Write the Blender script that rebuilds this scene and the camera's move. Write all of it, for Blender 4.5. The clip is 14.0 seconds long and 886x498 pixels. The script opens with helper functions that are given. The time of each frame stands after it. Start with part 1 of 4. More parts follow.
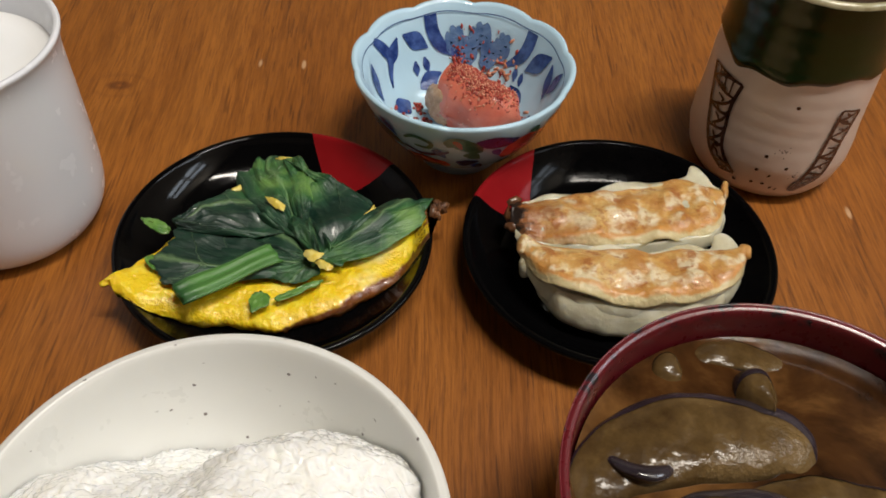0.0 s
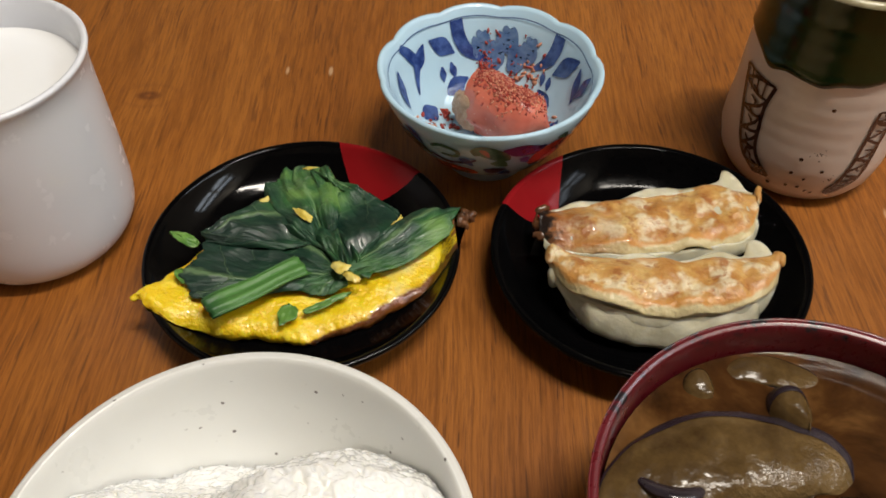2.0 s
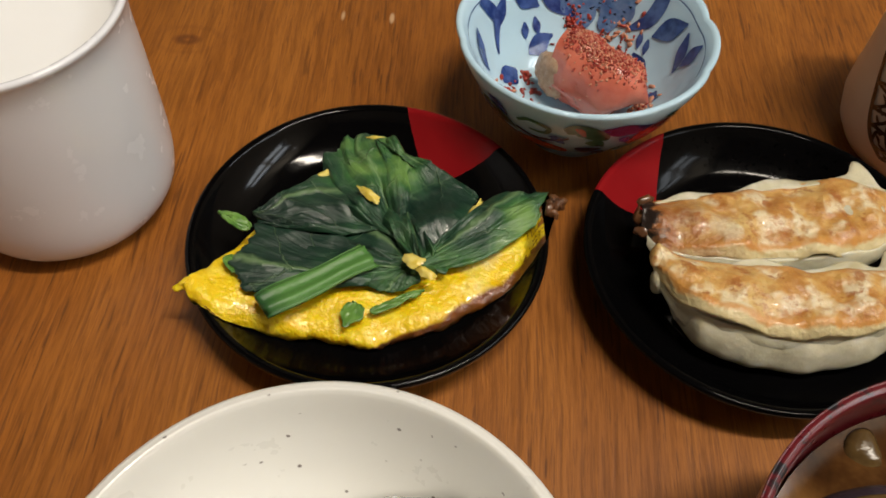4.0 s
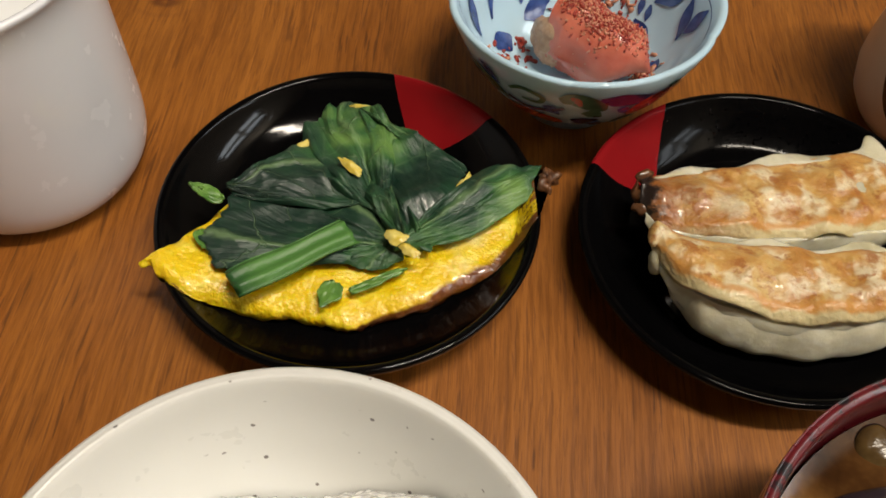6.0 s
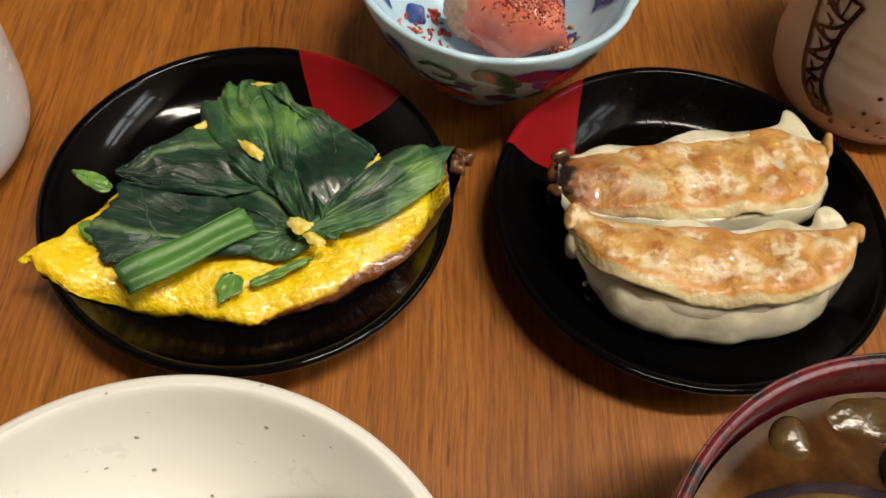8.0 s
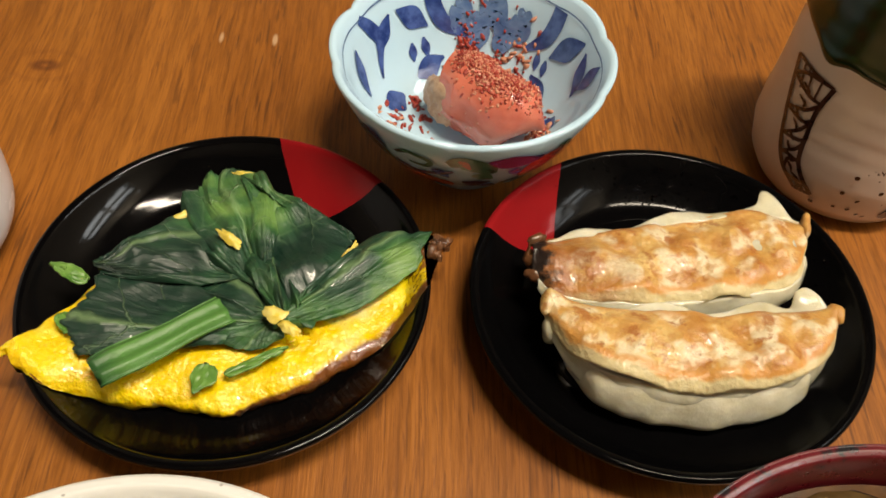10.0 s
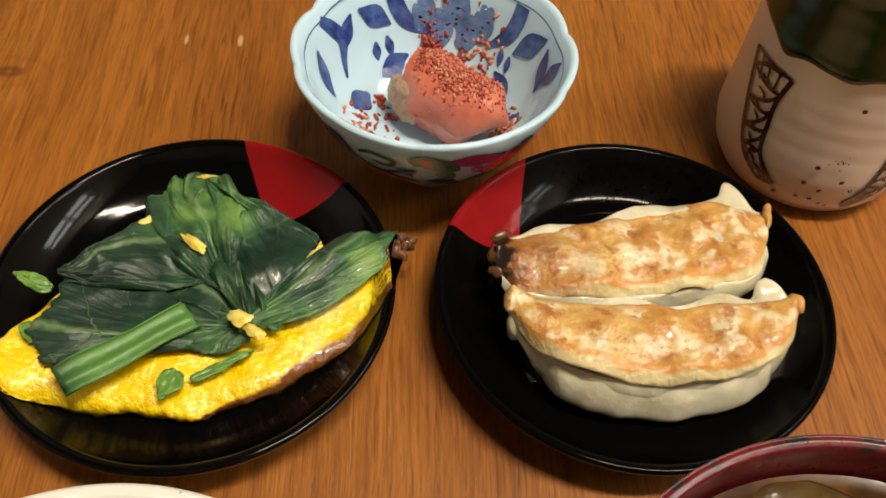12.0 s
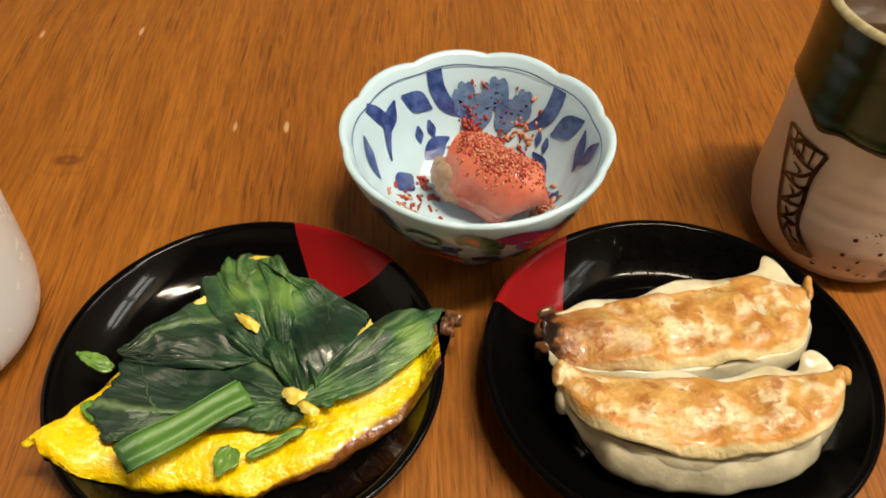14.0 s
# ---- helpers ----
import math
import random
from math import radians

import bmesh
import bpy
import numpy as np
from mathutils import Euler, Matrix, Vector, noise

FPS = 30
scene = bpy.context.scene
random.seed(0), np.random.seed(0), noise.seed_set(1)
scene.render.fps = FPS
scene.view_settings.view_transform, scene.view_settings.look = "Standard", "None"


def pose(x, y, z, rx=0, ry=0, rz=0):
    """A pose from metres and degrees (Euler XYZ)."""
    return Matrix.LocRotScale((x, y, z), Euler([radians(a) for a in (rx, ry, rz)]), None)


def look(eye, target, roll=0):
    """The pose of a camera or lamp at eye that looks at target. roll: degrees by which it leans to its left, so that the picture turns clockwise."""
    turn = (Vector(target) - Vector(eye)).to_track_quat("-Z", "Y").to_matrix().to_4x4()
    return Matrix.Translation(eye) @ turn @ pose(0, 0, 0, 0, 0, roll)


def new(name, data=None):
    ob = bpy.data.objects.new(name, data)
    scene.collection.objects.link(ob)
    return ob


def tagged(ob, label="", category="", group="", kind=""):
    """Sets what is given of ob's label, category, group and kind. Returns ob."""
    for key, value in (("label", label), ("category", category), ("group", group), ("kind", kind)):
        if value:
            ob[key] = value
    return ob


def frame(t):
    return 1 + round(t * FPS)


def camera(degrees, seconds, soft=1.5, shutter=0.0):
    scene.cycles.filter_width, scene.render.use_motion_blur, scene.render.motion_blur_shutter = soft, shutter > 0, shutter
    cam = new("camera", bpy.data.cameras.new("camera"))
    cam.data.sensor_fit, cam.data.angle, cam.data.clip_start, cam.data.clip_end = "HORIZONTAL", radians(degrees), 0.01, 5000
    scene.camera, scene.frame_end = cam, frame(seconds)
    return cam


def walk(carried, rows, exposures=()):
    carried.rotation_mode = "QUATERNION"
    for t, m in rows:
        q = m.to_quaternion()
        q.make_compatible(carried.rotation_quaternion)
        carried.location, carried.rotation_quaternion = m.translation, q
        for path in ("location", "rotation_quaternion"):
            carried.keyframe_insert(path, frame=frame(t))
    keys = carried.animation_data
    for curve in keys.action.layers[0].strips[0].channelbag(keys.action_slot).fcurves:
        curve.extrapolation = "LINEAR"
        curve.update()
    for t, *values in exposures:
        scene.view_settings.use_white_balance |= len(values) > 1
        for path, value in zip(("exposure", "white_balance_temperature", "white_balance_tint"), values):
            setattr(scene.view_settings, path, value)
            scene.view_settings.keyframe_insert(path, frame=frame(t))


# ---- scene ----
cam = camera(54.03, 14.0, soft=1.7)
PATH = [
    (0.0, 0.00350, 0.00660, 0.25869, 42.778, -1.817, -0.000),
    (0.5, -0.00025, 0.00951, 0.26189, 42.782, -0.500, 0.602),
    (1.0, 0.00565, 0.01039, 0.25495, 38.360, -0.842, -0.863),
    (1.5, 0.01369, 0.00309, 0.25358, 37.587, -0.316, -0.533),
    (2.0, 0.00542, 0.01341, 0.26206, 42.160, 0.206, 1.022),
    (2.5, -0.00417, 0.02491, 0.25725, 40.924, 0.564, 3.276),
    (3.0, -0.01878, 0.05259, 0.24298, 35.518, -0.470, 3.053),
    (3.2, -0.01984, 0.05499, 0.24652, 36.965, 0.245, 3.395),
    (5.3, -0.02209, 0.06941, 0.23041, 37.282, -2.877, 2.938),
    (5.5, -0.02189, 0.07194, 0.22795, 35.577, -2.334, 3.503),
    (6.0, -0.01570, 0.06776, 0.23095, 35.719, -0.900, 3.778),
    (6.5, -0.00898, 0.06413, 0.23395, 37.711, -0.910, 4.392),
    (7.0, -0.00186, 0.06617, 0.23380, 37.679, -0.591, 3.242),
    (7.5, -0.00932, 0.07144, 0.22842, 35.527, -2.201, 2.516),
    (8.0, -0.00681, 0.07975, 0.22353, 33.819, -3.409, 0.576),
    (8.5, 0.00043, 0.08211, 0.22482, 34.736, -4.118, -1.206),
    (9.0, -0.00125, 0.08209, 0.22704, 37.910, -3.025, 0.460),
    (9.2, 0.00062, 0.08532, 0.22524, 38.748, -2.928, 0.285),
    (11.5, 0.00630, 0.08033, 0.23060, 37.529, -0.923, 0.847),
    (12.0, 0.01072, 0.08508, 0.22972, 37.819, -2.039, -1.107),
    (12.5, 0.01326, 0.08503, 0.23208, 40.233, 0.394, 0.263),
    (13.0, 0.01021, 0.08094, 0.23621, 42.307, 1.198, 1.321),
    (13.5, 0.00852, 0.08374, 0.23379, 42.139, 0.155, -0.178),
    (14.0, 0.00327, 0.08082, 0.23512, 42.843, -0.366, -0.717),
]
walk(cam, [(t, pose(x, y, z, rx, ry, rz)) for t, x, y, z, rx, ry, rz in PATH], exposures=[
    (0.0, -0.58, 6300, 10), (1.5, -0.50, 6300, 10), (3.0, -0.56, 6550, 10), (7.5, -0.50, 6900, 10), (8.0, -0.36, 6950, 10), (8.5, -0.30, 7000, 10), (9.0, -0.12, 7200, 10), (12.0, -0.15, 7400, 10), (14.0, -0.05, 7900, 10)])

# ---- world ----
world = bpy.data.worlds.new("world")
scene.world = world
world.use_nodes = True
wn = world.node_tree
sky = wn.nodes.new("ShaderNodeTexSky")
sky.sky_type = "NISHITA"
sky.sun_disc = False
sky.sun_elevation, sky.sun_rotation = radians(35), radians(100)
wn.nodes["Background"].inputs["Strength"].default_value = 0.10
wn.links.new(sky.outputs["Color"], wn.nodes["Background"].inputs["Color"])


def area_lamp(name, eye, target, sx, sy, watts, color, shape="RECTANGLE"):
    data = bpy.data.lights.new(name, "AREA")
    data.shape, data.size, data.size_y, data.energy, data.color = shape, sx, sy, watts, color
    ob = new(name, data)
    ob.matrix_world = look(eye, target)
    return ob


LAMP = (0.53, 0.02, 1.98)
area_lamp("ceiling_light", LAMP, (0.53, 0.02, 0), 0.80, 0.11, 54.0, (1.0, 0.91, 0.78))
area_lamp("window_light", (1.30, 0.10, 1.45), (0, 0.25, 0.0), 1.0, 0.42, 27.0, (0.84, 0.92, 1.0))

# ---- materials ----


class Mat:
    """A principled material with short ways to add noise, ramps and bump."""

    def __init__(self, name, rough=0.5, coat=0.0, spec=0.5):
        self.m = bpy.data.materials.new(name)
        self.m.use_nodes = True
        self.t = self.m.node_tree
        self.b = self.t.nodes["Principled BSDF"]
        self.b.inputs["Roughness"].default_value = rough
        self.b.inputs["Coat Weight"].default_value = coat
        self.b.inputs["Coat Roughness"].default_value = 0.04
        self.b.inputs["Specular IOR Level"].default_value = spec
        self.co = self.t.nodes.new("ShaderNodeTexCoord").outputs["Object"]

    def n(self, kind, **values):
        node = self.t.nodes.new(kind)
        for key, value in values.items():
            node.inputs[key.replace("_", " ")].default_value = value
        return node

    def to(self, a, b):
        self.t.links.new(a, b)

    def scaled(self, scale, turn=(0, 0, 0), shift=(0, 0, 0), source=None):
        node = self.n("ShaderNodeMapping", Scale=scale, Rotation=turn, Location=shift)
        self.to(source or self.co, node.inputs["Vector"])
        return node.outputs["Vector"]

    def noise(self, scale, detail=4.0, rough=0.55, vec=None, distort=0.0):
        node = self.n("ShaderNodeTexNoise", Scale=scale, Detail=detail, Roughness=rough, Distortion=distort)
        self.to(vec or self.co, node.inputs["Vector"])
        return node.outputs["Fac"]

    def voronoi(self, scale, vec=None, feature="F1"):
        node = self.t.nodes.new("ShaderNodeTexVoronoi")
        node.feature = feature
        node.inputs["Scale"].default_value = scale
        self.to(vec or self.co, node.inputs["Vector"])
        return node.outputs["Distance"]

    def ramp(self, fac, stops):
        node = self.t.nodes.new("ShaderNodeValToRGB")
        els = node.color_ramp.elements
        while len(els) < len(stops):
            els.new(0.5)
        for e, (p, c) in zip(els, stops):
            e.position = p
            e.color = (*c, 1) if len(c) == 3 else c
        self.to(fac, node.inputs["Fac"])
        return node.outputs["Color"]

    def step(self, fac, a, b):
        node = self.n("ShaderNodeMapRange")
        node.inputs["From Min"].default_value, node.inputs["From Max"].default_value = a, b
        self.to(fac, node.inputs["Value"])
        return node.outputs["Result"]

    def math(self, op, a, b=None):
        node = self.t.nodes.new("ShaderNodeMath")
        node.operation = op
        for i, v in enumerate((a, b)):
            if v is None:
                continue
            if isinstance(v, (int, float)):
                node.inputs[i].default_value = v
            else:
                self.to(v, node.inputs[i])
        return node.outputs["Value"]

    def mix(self, fac, a, b, mode="MIX"):
        node = self.t.nodes.new("ShaderNodeMix")
        node.data_type, node.blend_type = "RGBA", mode
        for socket, v in ((node.inputs[0], fac), (node.inputs[6], a), (node.inputs[7], b)):
            if isinstance(v, (int, float)):
                socket.default_value = v
            elif isinstance(v, tuple):
                socket.default_value = (*v, 1)
            else:
                self.to(v, socket)
        return node.outputs[2]

    def axes(self, vec=None):
        node = self.t.nodes.new("ShaderNodeSeparateXYZ")
        self.to(vec or self.co, node.inputs[0])
        return node.outputs

    def uv(self):
        node = self.t.nodes.new("ShaderNodeUVMap")
        node.uv_map = "uv"
        return node.outputs["UV"]

    def color(self, c):
        if isinstance(c, tuple):
            self.b.inputs["Base Color"].default_value = (*c, 1)
        else:
            self.to(c, self.b.inputs["Base Color"])
        return self

    def rough(self, fac, lo, hi):
        node = self.n("ShaderNodeMapRange")
        node.inputs["To Min"].default_value, node.inputs["To Max"].default_value = lo, hi
        self.to(fac, node.inputs["Value"])
        self.to(node.outputs["Result"], self.b.inputs["Roughness"])

    def bump(self, height, depth, strength=1.0):
        node = self.n("ShaderNodeBump", Strength=strength, Distance=depth)
        self.to(height, node.inputs["Height"])
        self.to(node.outputs["Normal"], self.b.inputs["Normal"])

    def sss(self, weight, radius, scale):
        self.b.inputs["Subsurface Weight"].default_value = weight
        self.b.inputs["Subsurface Radius"].default_value = radius
        self.b.inputs["Subsurface Scale"].default_value = scale


def wood():
    k = Mat("table_wood", 0.42, spec=0.4)
    wav = k.noise(5.0, 2.0)
    warp = k.n("ShaderNodeVectorMath")
    warp.operation = "MULTIPLY_ADD"
    comb = k.t.nodes.new("ShaderNodeCombineXYZ")
    k.to(wav, comb.inputs["X"])
    k.to(comb.outputs[0], warp.inputs[0])
    warp.inputs[1].default_value = (0.014, 0, 0)
    k.to(k.co, warp.inputs[2])
    v = warp.outputs[0]
    broad = k.noise(1.0, 3.0, 0.5, k.scaled((28, 1.6, 1), source=v))
    grain = k.noise(1.0, 5.0, 0.65, k.scaled((150, 7, 1), source=v))
    fine = k.noise(1.0, 4.0, 0.7, k.scaled((700, 40, 1), source=v))
    pores = k.noise(1.0, 2.0, 0.5, k.scaled((820, 42, 1), source=v))
    base = k.ramp(broad, [(0.25, (0.235, 0.076, 0.0105)), (0.5, (0.280, 0.096, 0.0140)), (0.75, (0.325, 0.118, 0.0190))])
    base = k.mix(0.42, base, k.ramp(grain, [(0.3, (0.66, 0.61, 0.55)), (0.52, (1, 1, 1)), (0.8, (1.2, 1.18, 1.15))]), "MULTIPLY")
    base = k.mix(0.52, base, k.ramp(fine, [(0.36, (0.50, 0.44, 0.38)), (0.58, (1.18, 1.18, 1.18))]), "MULTIPLY")
    dash = k.noise(1.0, 3.0, 0.6, k.scaled((1300, 75, 1), source=v))
    base = k.mix(k.math("MULTIPLY", k.step(dash, 0.60, 0.65), 0.5), base, (0.13, 0.042, 0.009))
    rings = k.noise(1.0, 3.0, 0.6, k.scaled((330, 7, 1), source=v))
    line = k.step(k.math("ABSOLUTE", k.math("SUBTRACT", rings, 0.5)), 0.020, 0.004)
    base = k.mix(k.math("MULTIPLY", line, 0.42), base, (0.115, 0.036, 0.0085))
    patch = k.noise(1.0, 2.0, 0.5, k.scaled((60, 9, 1), source=v))
    base = k.mix(k.math("MULTIPLY", k.math("MULTIPLY", k.step(pores, 0.60, 0.65), k.step(patch, 0.36, 0.60)), 0.7), base, (0.088, 0.028, 0.0072))
    cells = k.voronoi(1.0, k.scaled((75, 22, 1), source=v))
    pick = k.noise(1.0, 1.0, 0.5, k.scaled((31, 17, 1)))
    fleck = k.math("MULTIPLY", k.step(cells, 0.10, 0.05), k.step(pick, 0.45, 0.52))
    base = k.mix(k.math("MULTIPLY", fleck, 0.65), base, (0.62, 0.42, 0.25))
    # a small knot
    d = k.t.nodes.new("ShaderNodeVectorMath")
    d.operation = "LENGTH"
    k.to(k.scaled((55, 95, 0), shift=(0.1443 * 55, -0.149 * 95, 0)), d.inputs[0])
    ring = k.math("SINE", k.math("MULTIPLY", d.outputs["Value"], 9.0))
    kn = k.math("MULTIPLY", k.step(d.outputs["Value"], 1.0, 0.2), k.step(k.math("ADD", ring, k.math("MULTIPLY", grain, 2.0)), 0.6, 2.0))
    base = k.mix(k.math("MULTIPLY", kn, 0.7), base, (0.085, 0.022, 0.008))
    k.color(base)
    k.rough(fine, 0.30, 0.52)
    k.bump(k.math("ADD", fine, k.math("MULTIPLY", pores, -0.8)), 0.0003, 0.5)
    return k.m


def lacquer_plate(name, turn, u0, v0, side, dull, spec):
    """Black lacquer with one red corner; side -1: the corner lies to the left of u0."""
    k = Mat(name, 0.10, 0.0, spec)
    x = k.axes(k.scaled((1, 1, 1), turn=(0, 0, -radians(turn))))
    wob = k.math("MULTIPLY", k.noise(120.0, 2.0), 0.0012)
    mu = k.math("GREATER_THAN", k.math("ADD", k.math("MULTIPLY", x[0], float(side)), wob), u0 * side)
    mv = k.math("GREATER_THAN", k.math("ADD", x[1], wob), v0)
    red = k.mix(k.noise(60.0), (0.19, 0.005, 0.008), (0.25, 0.010, 0.012))
    black = k.mix(k.noise(25.0), (0.0009, 0.0009, 0.0011), (0.0026, 0.0024, 0.0026))
    k.color(k.mix(k.math("MULTIPLY", mu, mv), black, red))
    smear = k.noise(1.0, 5.0, 0.6, k.scaled((90, 220, 90)))
    k.rough(smear, 0.035 + dull, 0.10 + 2 * dull)
    k.bump(k.noise(500.0, 3.0), 0.00003, 0.25)
    return k.m


def glaze(name, c1, c2, rough=0.16, spots=None, scale=30.0, coat=0.3, wave=0.0):
    k = Mat(name, rough, coat)
    base = k.mix(k.noise(scale, 4.0), c1, c2)
    if spots:
        dens, size, tone = spots
        cell = k.voronoi(dens)
        pick = k.noise(dens * 0.9, 1.0)
        base = k.mix(k.math("MULTIPLY", k.step(cell, size, size * 0.6), k.step(pick, 0.55, 0.58)), base, tone)
    k.color(base)
    k.rough(k.noise(scale * 3), rough * 0.8, rough * 1.5)
    if wave:
        z = k.axes()[2]
        rings = k.math("SINE", k.math("MULTIPLY", k.math("ADD", z, k.math("MULTIPLY", k.noise(22.0), 0.006)), 900.0))
        k.bump(k.math("ADD", rings, k.noise(140.0)), wave, 0.6)
    else:
        k.bump(k.noise(170.0, 3.0), 0.0001, 0.4)
    return k.m


def paint(name, c1, c2, rough=0.2):
    k = Mat(name, rough, 0.3)
    k.color(k.mix(k.ramp(k.noise(220.0, 3.0), [(0.35, (0, 0, 0)), (0.65, (1, 1, 1))]), c1, c2))
    return k.m


def red_lacquer():
    k = Mat("red_lacquer", 0.20, 0.15)
    z = k.axes()[2]
    n = k.noise(70.0, 5.0, 0.7)
    n2 = k.noise(240.0, 4.0, 0.7)
    base = k.mix(k.noise(24.0), (0.090, 0.005, 0.010), (0.125, 0.010, 0.014))
    worn = k.math("MULTIPLY", k.step(z, 0.0670, 0.0705), k.step(k.math("ADD", n, k.math("MULTIPLY", n2, 0.5)), 0.80, 0.86))
    base = k.mix(worn, base, (0.010, 0.009, 0.012))
    k.color(base)
    k.rough(k.noise(300.0, 3.0), 0.22, 0.36)
    k.bump(k.noise(300.0, 3.0), 0.00008, 0.4)
    return k.m


def egg():
    k = Mat("omelette_egg", 0.26, 0.4)
    uv = k.axes(k.uv())
    n = k.noise(130.0, 4.0, 0.6)
    y = k.ramp(n, [(0.25, (0.74, 0.47, 0.008)), (0.5, (0.86, 0.60, 0.012)), (0.72, (0.88, 0.70, 0.07))])
    y = k.mix(k.step(k.noise(38.0, 3.0), 0.66, 0.78), y, (0.82, 0.72, 0.30))
    # browned skin under and along the lower edge, more of it at the burnt end
    brown = k.ramp(k.noise(90.0, 4.0, 0.65), [(0.3, (0.075, 0.022, 0.006)), (0.55, (0.22, 0.072, 0.012)), (0.8, (0.42, 0.17, 0.02))])
    edge = k.math("ADD", k.math("ADD", uv[1], k.math("MULTIPLY", k.noise(60.0, 4.0), 0.22)), k.math("SUBTRACT", k.math("MULTIPLY", k.step(uv[0], 0.45, 0.85), 0.28), k.math("MULTIPLY", k.step(uv[0], 0.35, 0.05), 0.04)))
    mask = k.step(edge, 0.61, 0.66)
    burnt = k.step(k.math("ADD", uv[0], k.math("MULTIPLY", k.noise(80.0), 0.06)), 0.95, 1.0)
    col = k.mix(mask, y, brown)
    col = k.mix(burnt, col, (0.055, 0.018, 0.008))
    k.color(col)
    k.bump(k.math("ADD", k.noise(260.0, 4.0, 0.6), k.math("MULTIPLY", k.noise(170.0, 3.0), 1.3)), 0.0014, 0.9)
    k.sss(0.35, (1.0, 0.6, 0.1), 0.003)
    return k.m


def leaf(name, tone):
    k = Mat(name, 0.30, 0.10)
    uv = k.axes(k.uv())
    info = k.t.nodes.new("ShaderNodeObjectInfo")
    wob = k.math("MULTIPLY", k.math("SUBTRACT", k.noise(70.0, 3.0), 0.5), 0.30)
    off = k.math("MULTIPLY", k.math("SUBTRACT", info.outputs["Random"], 0.5), 0.9)
    lat = k.math("ABSOLUTE", k.math("ADD", k.math("ADD", uv[1], off), k.math("MULTIPLY", wob, 0.9)))
    mid = k.step(lat, 0.055, 0.010)
    run = k.math("SUBTRACT", uv[0], k.math("MULTIPLY", lat, 0.55))
    side = k.math("ABSOLUTE", k.math("SINE", k.math("MULTIPLY", k.math("ADD", run, wob), 9.0)))
    side = k.math("MULTIPLY", k.step(side, 0.080, 0.015), k.step(lat, 0.95, 0.2))
    thin = k.math("MULTIPLY", k.step(k.voronoi(95.0, None, "DISTANCE_TO_EDGE"), 0.045, 0.0), k.step(k.noise(40.0, 2.0), 0.45, 0.6))
    broad = k.math("ADD", k.noise(34.0, 4.0, 0.55), k.math("ADD", k.math("MULTIPLY", k.math("SUBTRACT", info.outputs["Random"], 0.5), 0.06), tone))
    base = k.ramp(broad, [(0.38, (0.005, 0.024, 0.015)), (0.50, (0.014, 0.055, 0.026)), (0.59, (0.040, 0.125, 0.036)), (0.68, (0.140, 0.270, 0.065))])
    streak = k.noise(1.0, 4.0, 0.6, k.scaled((2.2, 15, 1), source=k.uv()))
    base = k.mix(k.math("MULTIPLY", k.step(streak, 0.56, 0.70), 0.16), base, (0.090, 0.180, 0.090))
    base = k.mix(k.math("MULTIPLY", thin, 0.30), base, (0.15, 0.25, 0.13))
    base = k.mix(k.math("MULTIPLY", side, 0.36), base, (0.21, 0.32, 0.17))
    base = k.mix(k.math("MULTIPLY", mid, 0.42), base, (0.22, 0.35, 0.15))
    k.color(base)
    k.rough(k.noise(150.0), 0.32, 0.52)
    h = k.math("ADD", k.math("MULTIPLY", streak, 0.9), k.math("MULTIPLY", k.math("ADD", side, mid), 0.7))
    h = k.math("ADD", h, k.math("MULTIPLY", k.noise(120.0, 3.0, 0.5), 1.2))
    k.bump(h, 0.0009, 0.8)
    return k.m


def stem():
    k = Mat("spinach_stem", 0.46, 0.05)
    uv = k.axes(k.uv())
    n = k.noise(90.0, 4.0)
    ribs = k.math("SINE", k.math("ADD", k.math("MULTIPLY", uv[1], 34.0), k.math("MULTIPLY", n, 4.0)))
    base = k.mix(k.step(ribs, -1.0, 1.2), (0.062, 0.180, 0.036), (0.088, 0.232, 0.050))
    base = k.mix(k.step(uv[0], 0.22, 0.0), base, (0.012, 0.070, 0.016))
    k.color(base)
    k.bump(k.math("ADD", ribs, k.math("MULTIPLY", k.noise(420.0, 3.0), 2.0)), 0.00022, 0.7)
    return k.m


